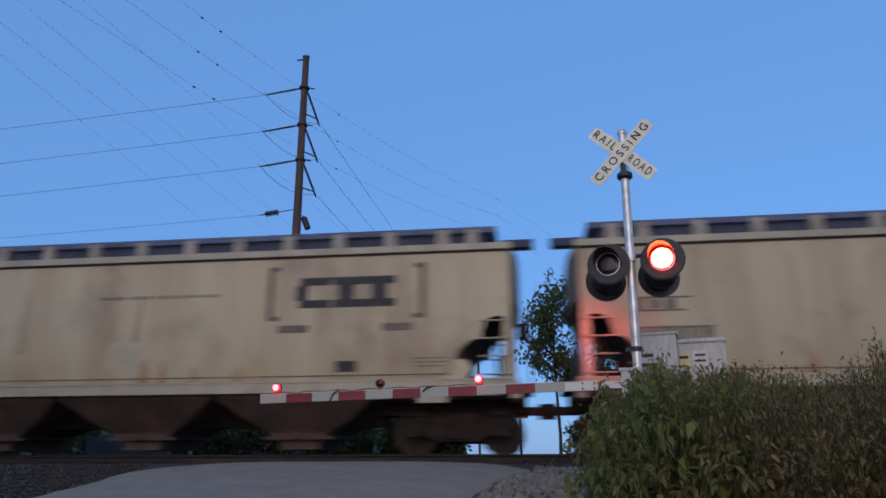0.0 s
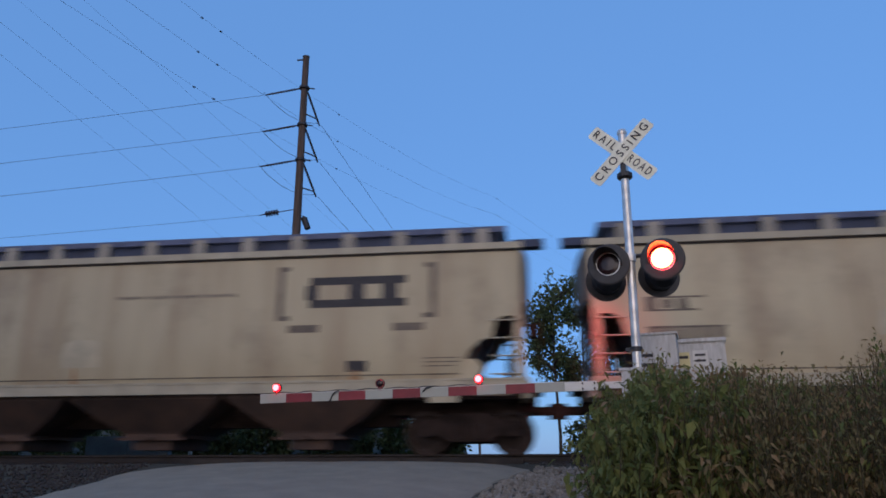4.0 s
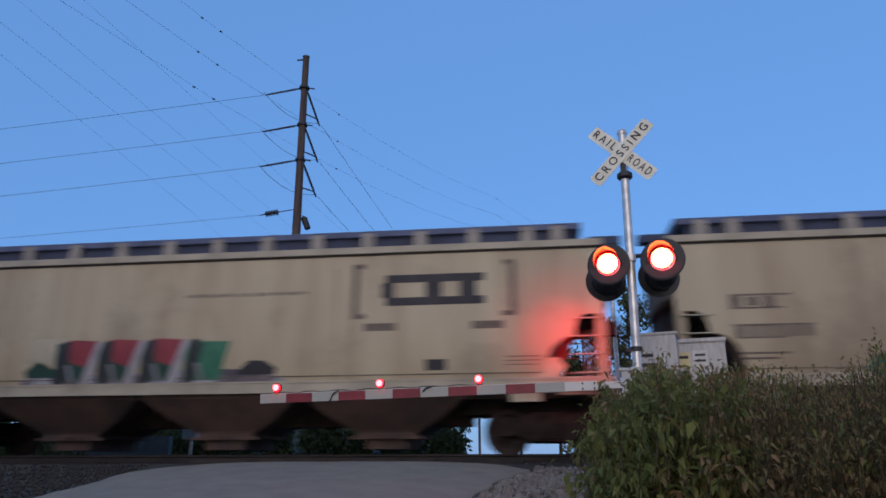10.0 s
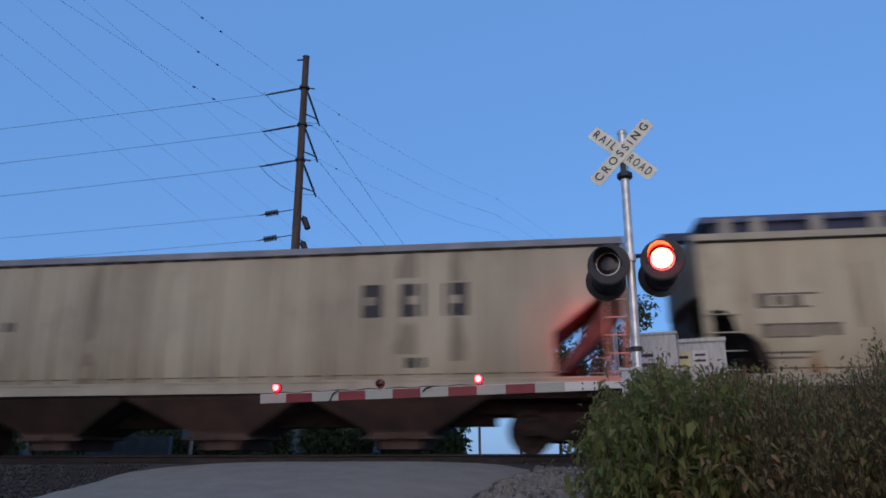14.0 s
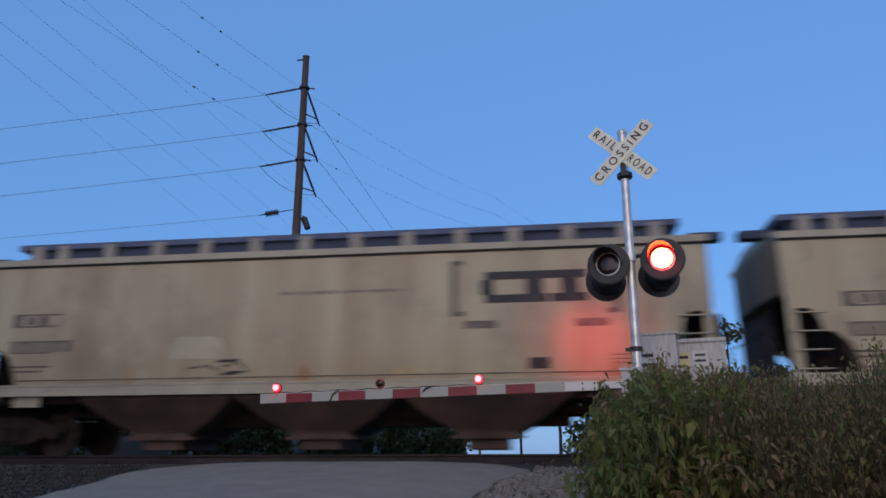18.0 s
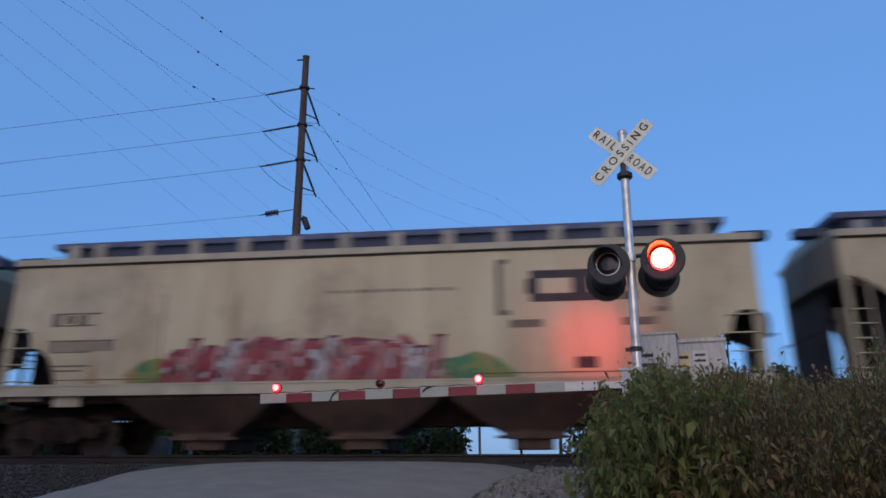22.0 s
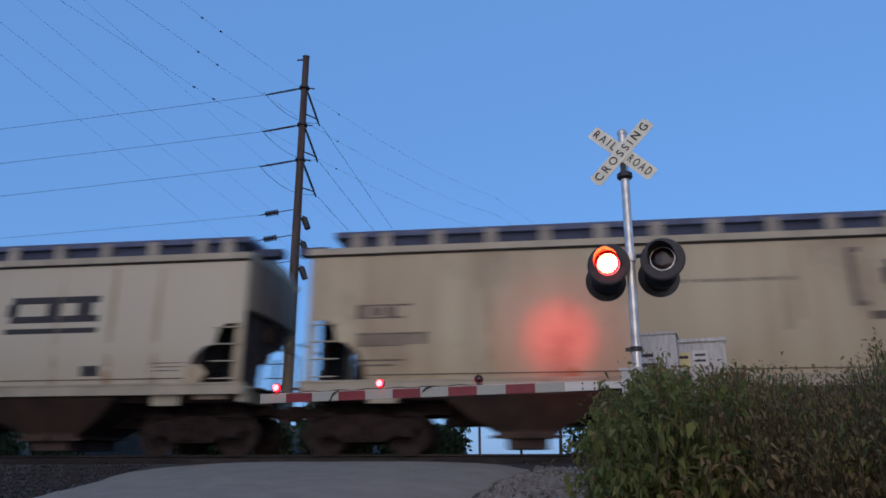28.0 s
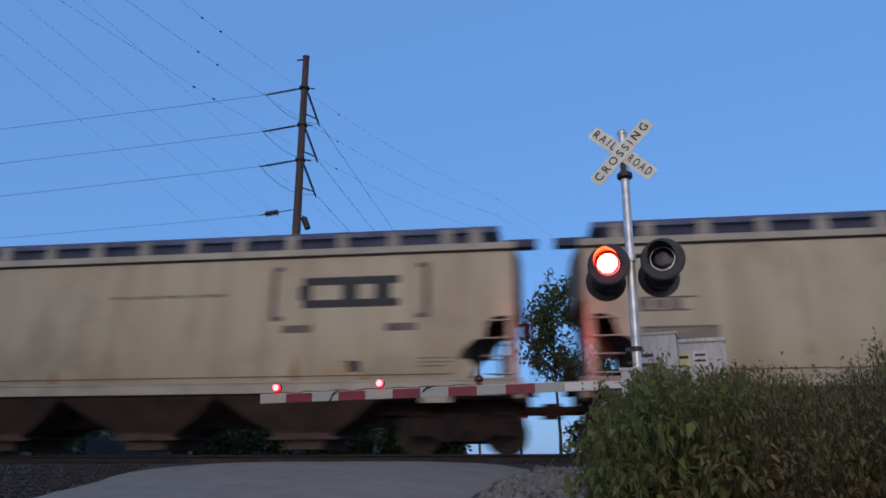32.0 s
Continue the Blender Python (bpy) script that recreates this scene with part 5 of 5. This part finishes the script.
def insulator(m, a, b, discs=5, r=0.11):
    a, b = Vector(a), Vector(b)
    d = b - a
    q = Matrix.Translation(a) @ d.to_track_quat("Z", "Y").to_matrix().to_4x4()
    L = d.length
    prof = [(0.02, 0)]
    for i in range(discs):
        h = L * (0.15 + 0.7 * i / discs)
        prof += [(0.03, h), (r, h + 0.02), (r, h + 0.05), (0.03, h + 0.09)]
    prof.append((0.02, L))
    m.lathe(prof, q, 10)


POLE = (-9.55, 27.0)


def build_power_line():
    px, py = POLE
    p = thing("utility_pole", "tall dark timber corner pole with dead-end insulators", "utility pole", at=pose(px, py, -2.0, 0, -0.35, 0))
    part("shaft", Mesh().tube([(0, 0, -0.3), (0, 0, 9), (0, 0, 19.65)], 0.235, 14, 0.142), POLEWOOD, p, "", True)
    part("pole_top", Mesh().lathe([(0.16, 19.61), (0.17, 19.67), (0.0, 19.75)], None, 10).box(-0.42, -0.1, -0.03, 0.03, 19.5, 19.55), WIRE, p)
    wires = thing("power_lines", "thin dark overhead power wires", "power line", kind="stuff")
    tops = (16.05 - 0.15, 14.2 - 0.15, 12.5 - 0.15)
    for i, z in enumerate(tops):
        zl = z + 2.0
        a = (-0.16, 0, zl + 0.15)
        b = (-1.85, 0.1, zl)
        m = Mesh()
        m.tube([a, b], 0.035, 6)
        insulator(m, a, b, 9, 0.055)
        part("strain_insulator", m, PORCELAIN, p)
        c = (0.30, 1.5, zl - 1.0)
        m = Mesh().tube([(0.12, 0.1, zl), c], 0.045, 6)
        insulator(m, (0.12, 0.1, zl), c, 9, 0.06)
        part("strain_insulator", m, PORCELAIN, p)
        part("pole_band", Mesh().lathe([(0.21, zl + 0.1), (0.23, zl + 0.1), (0.23, zl + 0.2), (0.21, zl + 0.2)], None, 12).tube([(0.1, 0, zl + 0.15), (0.45, 0.1, zl + 0.13)], 0.03, 6), WIRE, p)
        loop = [Vector(b).lerp(Vector(c), t) + Vector((0, -0.25, -0.42 * 4 * t * (1 - t))) for t in [j / 10 for j in range(11)]]
        part("jumper_loop", Mesh().tube(loop, 0.010, 5), WIRE, p)
        part("jumper_post", Mesh().tube([(0.0, 0, zl - 1.1), (0.45, 0.8, zl - 1.05)], 0.03, 6), PORCELAIN, p)
        wl_ = Mesh().tube(sag_line((px - 1.85, py + 0.1, z), (px - 110, py + 4.0, z + 0.6), 1.6), 0.009, 5)
        part("conductor", wl_, WIRE, wires)
        part("conductor", Mesh().tube(sag_line((px + 0.30, py + 1.5, z - 1.0), (-5.9 + (i - 1) * 0.5, 90, 15.8 - i * 1.6), 0.9), 0.010, 5), WIRE, wires)
    for i, z in enumerate((10.15, 9.0, 7.85)):
        zl = z + 2.0
        m = Mesh().tube([(-0.2, 0, zl + 0.05), (-1.75, 0.1, zl - 0.1)], 0.02, 6)
        insulator(m, (-0.75, 0.03, zl), (-1.6, 0.08, zl - 0.08), 5, 0.13)
        part("disc_insulator", m, PORCELAIN, p)
        part("conductor", Mesh().tube(sag_line((px - 1.75, py + 0.1, z - 0.1), (px - 110, py + 4.5, z + 1.0), 1.2), 0.007, 4), WIRE, wires)
    for z in (11.6, 10.5, 9.4):
        part("cutout", Mesh().lathe([(0.0, -0.32), (0.13, -0.28), (0.14, 0.22), (0.07, 0.30), (0.0, 0.31)], Matrix.Translation((0.36, 0.1, z)) @ Matrix.Rotation(radians(-22), 4, "Y"), 12), WIRE, p)
        part("cutout_arm", Mesh().tube([(0.05, 0, z + 0.38), (0.32, 0.1, z + 0.28)], 0.02, 6), WIRE, p)
    # three wires passing overhead towards the far right, with line markers
    for i in range(3):
        a = Vector((-7.8, 15.1, 10.77 - 1.0 * i))
        d = Vector((6.3, 18.9, 2.3 + 0.05 * i))
        pts = [a + d * t + Vector((0, 0, 2.1 * (t * t - t) if t < 1 else -0.6 * (t - 1))) for t in (-1.2, -0.8, -0.5, -0.25, 0, 0.2, 0.4, 0.6, 0.8, 1.0, 1.5, 2.2, 3.2)]
        part("conductor", Mesh().tube(pts, 0.0034, 4), WIRE, wires)
        mk = Mesh()
        for t in (-0.034, 0.0, 0.28, 1.02):
            c = a + d * t + Vector((0, 0, 2.1 * (t * t - t) if t < 1 else 0.0))
            mk.lathe([(0.0, -0.05), (0.02, -0.035), (0.024, 0.0), (0.02, 0.035), (0.0, 0.05)], Matrix.Translation(c) @ d.to_track_quat("Z", "Y").to_matrix().to_4x4(), 8)
        part("line_markers", mk, WIRE, wires)
    # lower wires that pass overhead and run to the pole
    for x0, slope, h in ((-12.56, -0.052, 9.45), (-12.08, 0.040, 9.75), (-11.65, 0.054, 10.25), (-10.69, 0.090, 10.75)):
        pts = [Vector((x0 + slope * (y - 12), y, h)) for y in (1, 5, 8, 11, 14, 17, 20, 24, 28, 34)]
        part("conductor", Mesh().tube(pts, 0.0031, 4), WIRE, wires)
    f = thing("utility_pole", "distant slender utility pole with short arms", "utility pole", at=pose(-6.0, 82.0, -3.0))
    part("shaft", Mesh().tube([(0, 0, 0), (0, 0, 19.4)], 0.16, 8, 0.11), POLEWOOD, f)
    for z, s in ((18.0, -1), (16.2, 1), (14.4, -1)):
        part("side_arm", Mesh().tube([(0, 0, z), (s * 1.1, 0, z + 0.15)], 0.06, 6).tube([(s * 1.1, 0, z + 0.15), (s * 1.1, 0, z + 0.6)], 0.08, 6), WIRE, f)
    g = thing("fence_post", "thin dark post beyond the track", "post", at=pose(-0.55, 34.0, -2.4))
    part("post", Mesh().tube([(0, 0, 0), (0, 0, 4.2)], 0.06, 8), WIRE, g)


# ================= plants =================
def leaf_cloud(m, centres, rnd, count, size, droop=0.5, k=0, kinds=1):
    """Folded leaves scattered in clumps."""
    for _ in range(count):
        c, r = rnd.choice(centres)
        while True:
            o = Vector((rnd.uniform(-1, 1), rnd.uniform(-1, 1), rnd.uniform(-1, 1)))
            if o.length < 1:
                break
        p = Vector(c) + Vector((o.x * r[0], o.y * r[1], o.z * r[2]))
        s = size * rnd.uniform(0.6, 1.35)
        d = Vector((rnd.uniform(-1, 1), rnd.uniform(-1, 1), rnd.uniform(-1.0, 0.7) - droop)).normalized()
        w = d.cross(Vector((rnd.uniform(-1, 1), rnd.uniform(-1, 1), rnd.uniform(-1, 1)))).normalized() * s * 0.26
        up = w.cross(d).normalized() * s * 0.06
        a, b, e = p, p + d * s * 0.5, p + d * s
        m.add([a, b + w + up, e, b - w + up, b], [(0, 4, 1), (1, 4, 2), (0, 3, 4), (3, 2, 4)], rnd.randrange(kinds) if kinds > 1 else k)


def tree(x, y, z, height, spread, seed, leaves=2600, size=0.34, low=0.22, label="dark leafy tree beyond the railway against the dusk sky"):
    rnd = random.Random(seed)
    t = thing("tree", label, "tree", at=pose(x, y, z))
    trunk = Mesh().tube([(0, 0, -0.3), (0.1, 0, height * 0.3), (-0.05, 0.1, height * 0.6), (0.05, 0, height * 0.92)], (0.16 if low < 0.4 else 0.08) * height / 9, 9, 0.03)
    centres = []
    for i in range(16):
        h = height * rnd.uniform(low, 0.9)
        reach = spread * (1.05 - 0.75 * (h / height) * (1 if low < 0.4 else 0.5)) * rnd.uniform(0.5, 1.0)
        a = rnd.uniform(0, 2 * math.pi)
        e = Vector((math.cos(a) * reach, math.sin(a) * reach, h + reach * 0.5))
        trunk.tube([(0, 0, h), e * 0.5 + Vector((0, 0, h * 0.5 + 0.15)), e], 0.06 * height / 9, 6, 0.015)
        for f in (0.55, 1.0):
            c = Vector((0, 0, h)).lerp(e, f)
            q = spread * rnd.uniform(0.16, 0.32)
            centres.append((c, (q, q, q * rnd.uniform(0.8, 1.5))))
    centres.append((Vector((0, 0, height * 0.95)), (spread * 0.16, spread * 0.16, height * 0.08)))
    part("trunk", trunk, BARK, t)
    crown = Mesh()
    leaf_cloud(crown, centres, rnd, leaves, size, 0.2)
    part("crown", crown, LEAFFAR, t)


def scrub(x0, x1, y, z, top, seed, leaves=3500):
    rnd = random.Random(seed)
    t = thing("scrub", "dense dark green scrub along the far bank", "bushes", kind="stuff")
    centres, stems = [], Mesh()
    n = int((x1 - x0) / 0.35)
    for i in range(n):
        x = x0 + (x1 - x0) * (i + rnd.random()) / n
        h = (top - z) * rnd.uniform(0.72, 1.0)
        yy = y + rnd.uniform(-0.8, 0.8)
        stems.tube([(x, yy, z - 0.2), (x + rnd.uniform(-0.2, 0.2), yy, z + h)], 0.02, 5, 0.006)
        for f in (0.2, 0.45, 0.7, 0.92):
            centres.append(((x, yy, z + h * f), (0.4, 0.4, 0.35)))
    part("stems", stems, BARK, t)
    m = Mesh()
    leaf_cloud(m, centres, rnd, leaves, 0.16, 0.3)
    part("leaves", m, LEAFFAR, t)


def weed_leaf(m, p, d, s, wide, rnd):
    """A pointed leaf folded along its rib, hanging from p along d."""
    w = d.cross(Vector((rnd.uniform(-0.6, 0.6), rnd.uniform(-0.6, 0.6), 1))).normalized() * s * wide
    u = w.cross(d).normalized() * s * 0.10
    tip = p + d * s - Vector((0, 0, s * 0.10))
    m.add([p, p + d * s * 0.32 + w + u, p + d * s * 0.68 + w * 0.62, tip, p + d * s * 0.68 - w * 0.62, p + d * s * 0.32 - w + u, p + d * s * 0.5],
          [(0, 6, 1), (1, 6, 2), (2, 6, 3), (3, 6, 4), (4, 6, 5), (5, 6, 0)])


def build_weeds():
    """The tall weeds on the near bank: branching leafy plants, dry fine-leaved ones further from the road."""
    rnd = random.Random(21)
    t = thing("weeds", "tall tangled green and browning roadside weeds", "weeds", kind="stuff")
    stems, green, dry = Mesh(), Mesh(), Mesh()
    top_table = [(0.058, -0.06), (0.086, 0.022), (0.098, 0.056), (0.112, 0.080), (0.140, 0.102), (0.158, 0.122), (0.20, 0.117), (0.26, 0.118), (0.30, 0.108), (0.36, 0.101), (0.42, 0.108), (0.47, 0.142), (0.55, 0.172), (0.9, 0.18)]

    def plant(x, y, top, leafy, count, big):
        z0 = land(x, y)
        h = top - z0
        if h < 0.15:
            return
        lean = Vector((rnd.uniform(-0.18, 0.18), rnd.uniform(-0.18, 0.18), 0))
        base = Vector((x, y, z0 - 0.05))

        def at(f):
            return base + lean * f * f + Vector((0, 0, (h + 0.05) * f))
        stems.tube([at(f) for f in (0, 0.4, 0.75, 0.98)], 0.006, 4, 0.0015, False)
        twigs = [(at(1.0), 1.0)]
        for _ in range(rnd.randrange(3, 7)):
            f = rnd.uniform(0.35, 0.9)
            ang = rnd.uniform(0, 2 * math.pi)
            reach = rnd.uniform(0.10, 0.30) * (1.25 - f)
            e = at(f) + Vector((math.cos(ang) * reach, math.sin(ang) * reach, rnd.uniform(0.06, 0.24) * min(1.0, h)))
            e.z = min(e.z, top)
            stems.tube([at(f), e], 0.004, 3, 0.0015, False)
            twigs += [(e, f), (at(f).lerp(e, 0.55), f)]
        for _ in range(count):
            if rnd.random() < 0.10:
                f = 0.95
                p = at(rnd.uniform(0.9, 1.0)) + Vector((rnd.gauss(0, 0.03), rnd.gauss(0, 0.03), rnd.gauss(0, 0.02)))
            elif rnd.random() < 0.62:
                c, f = rnd.choice(twigs)
                p = c + Vector((rnd.gauss(0, 0.045), rnd.gauss(0, 0.045), rnd.gauss(-0.02, 0.045)))
            else:
                f = 0.10 + 0.90 * rnd.random()
                p = at(f)
            ang = rnd.uniform(0, 2 * math.pi)
            d = Vector((math.cos(ang), math.sin(ang), rnd.uniform(-2.2, 0.30))).normalized()
            s = rnd.uniform(0.06, 0.155) * (1.2 - 0.62 * f) * big
            weed_leaf(leafy, p, d, s, rnd.uniform(0.13, 0.27), rnd)

    for i in range(1500):
        y = rnd.uniform(4.3, 8.3)
        a = 0.096 + (0.75 - 0.096) * rnd.random() ** 1.15
        x = a * y + rnd.uniform(-0.06, 0.06)
        patch = noise.noise((x * 1.1, y * 1.1, 7.0))
        brown = rnd.random() < (0.16 if a < 0.22 else 0.5 if a < 0.28 else 0.80) + 0.45 * patch
        swell = 0.985 + 0.10 * noise.noise((x * 2.3, y * 0.8, 3.0)) + 0.07 * noise.noise((x * 6.0, y * 2.0, 5.0))
        z0 = land(x, y)
        top = z0 + (EYE[2] + lerp_table(top_table, a) * y - z0) * min(1.06, swell * rnd.choice((rnd.uniform(0.55, 0.9), rnd.uniform(0.84, 1.0), rnd.uniform(0.94, 1.05))))
        plant(x, y, top, dry if brown else green, rnd.randrange(40, 70), (0.66 if a > 0.27 else 1.0) * (0.8 if brown else 1.05))
    # long drooping grass blades among them
    for i in range(900):
        y = rnd.uniform(4.8, 8.2)
        a = 0.09 + 0.62 * rnd.random() ** 1.1
        x = a * y
        z0 = land(x, y)
        h = (EYE[2] + lerp_table(top_table, a) * y - z0) * rnd.uniform(0.3, 0.96)
        ang = rnd.uniform(0, 2 * math.pi)
        s = rnd.uniform(0.12, 0.34)
        d = Vector((math.cos(ang), math.sin(ang), 0))
        w = Vector((-d.y, d.x, 0)) * rnd.uniform(0.003, 0.007)
        p = Vector((x, y, z0 + h))
        q1 = p + d * s * 0.35 + Vector((0, 0, s * rnd.uniform(0.0, 0.35)))
        q2 = p + d * s * 0.8 + Vector((0, 0, s * rnd.uniform(-0.5, 0.1)))
        q3 = q2 + d * s * 0.2 + Vector((0, 0, -s * 0.4))
        m = dry if rnd.random() < 0.45 else green
        m.add([p - w, p + w, q1 - w, q1 + w, q2 - w * 0.7, q2 + w * 0.7, q3], [(0, 1, 3, 2), (2, 3, 5, 4), (4, 5, 6)])
    # leafy shoots that stand over the rest, in front of the cases and at the far end
    for i in range(46):
        y = rnd.uniform(5.4, 8.0)
        a = rnd.choice((rnd.gauss(0.17, 0.025), rnd.gauss(0.185, 0.02), rnd.gauss(0.25, 0.04), rnd.gauss(0.50, 0.05), rnd.gauss(0.52, 0.05)))
        if a < 0.12:
            continue
        top = EYE[2] + (lerp_table(top_table, a) + rnd.uniform(0.0, 0.030 if a > 0.4 or a < 0.21 else 0.018)) * y
        plant(a * y, y, top, dry if rnd.random() < 0.4 else green, 30, 0.62)
    part("stems", stems, STALK, t)
    part("green_leaves", green, LEAF, t, "green weed leaves")
    part("dry_leaves", dry, LEAFDRY, t, "browning weed leaves")


def build_plants():
    tree(1.35, 38.0, -2.6, 12.6, 2.5, 3, 2700, 0.27, 0.54)
    tree(3.0, 39.5, -2.6, 12.0, 2.0, 8, 2400, 0.30, 0.5)
    tree(-13.6, 46.0, -2.8, 10.6, 1.9, 4, 2400)
    tree(-11.4, 47.0, -2.8, 9.6, 1.9, 5, 2200)
    tree(-9.2, 45.0, -2.8, 9.8, 1.8, 6, 2200)
    tree(5.5, 39.2, -2.6, 12.4, 2.0, 13, 2400, 0.28, 0.42)
    tree(8.8, 40.0, -2.6, 11.8, 2.3, 7, 3000, 0.30, 0.35)
    tree(11.0, 40.5, -2.6, 10.0, 1.8, 12, 2200, 0.30, 0.40)
    tree(13.9, 41.0, -2.6, 7.6, 2.2, 9, 2200)
    scrub(-12.0, -1.95, 22.5, -1.3, 1.45, 31, 26000)
    scrub(-34.0, -11.0, 22.5, -1.3, 1.55, 32, 36000)
    scrub(1.15, 14.0, 22.5, -1.3, 1.20, 33, 20000)
    # unseen trees added beside and behind the camera to dim the train's outer parts
    for x, y, hgt, seed in ((-13.5, -2.0, 9.5, 41), (-17.5, 1.0, 10.5, 42), (-21.5, -1.5, 10.0, 43), (-16.0, -6.5, 11.0, 44), (-25.0, 3.0, 10.0, 45),
                            (10.5, -1.5, 9.5, 46), (14.5, 2.5, 10.0, 47), (12.5, -6.5, 11.0, 48), (19.0, -1.0, 10.5, 49), (-10.8, -6.0, 9.5, 50)):
        tree(x, y, -1.8, hgt, 2.9, seed, 3000, 0.42, 0.18, "unseen leafy tree added out of view to shade the train")
    build_weeds()


# ================= what moves =================
def motions():
    beats = [0.0, 0.5] + [float(t) for t in range(1, 32)] + [31.5, 32.0]
    for car, off in zip(CARS, OFFSET):
        walk(car, [(t, pose(travelled(t) - off, TRACK_Y, 0)) for t in beats])
    for lamp, m, side in LAMPS:
        walk(lamp, [(t, m @ Matrix.Rotation(radians(a + 180), 4, "X")) for t, a in BLINK[side]])
    for sh, m, side in SHUTTERS:
        walk(sh, [(t, m @ Matrix.Translation((0.11 if (a % 360) >= 120 else 0.0, 0, 0))) for t, a in BLINK[side]])


build_ground()
build_road()
build_near_signal()
build_far_signal()
build_cases()
build_power_line()
build_train()
build_plants()
build_stones()
build_track()
motions()
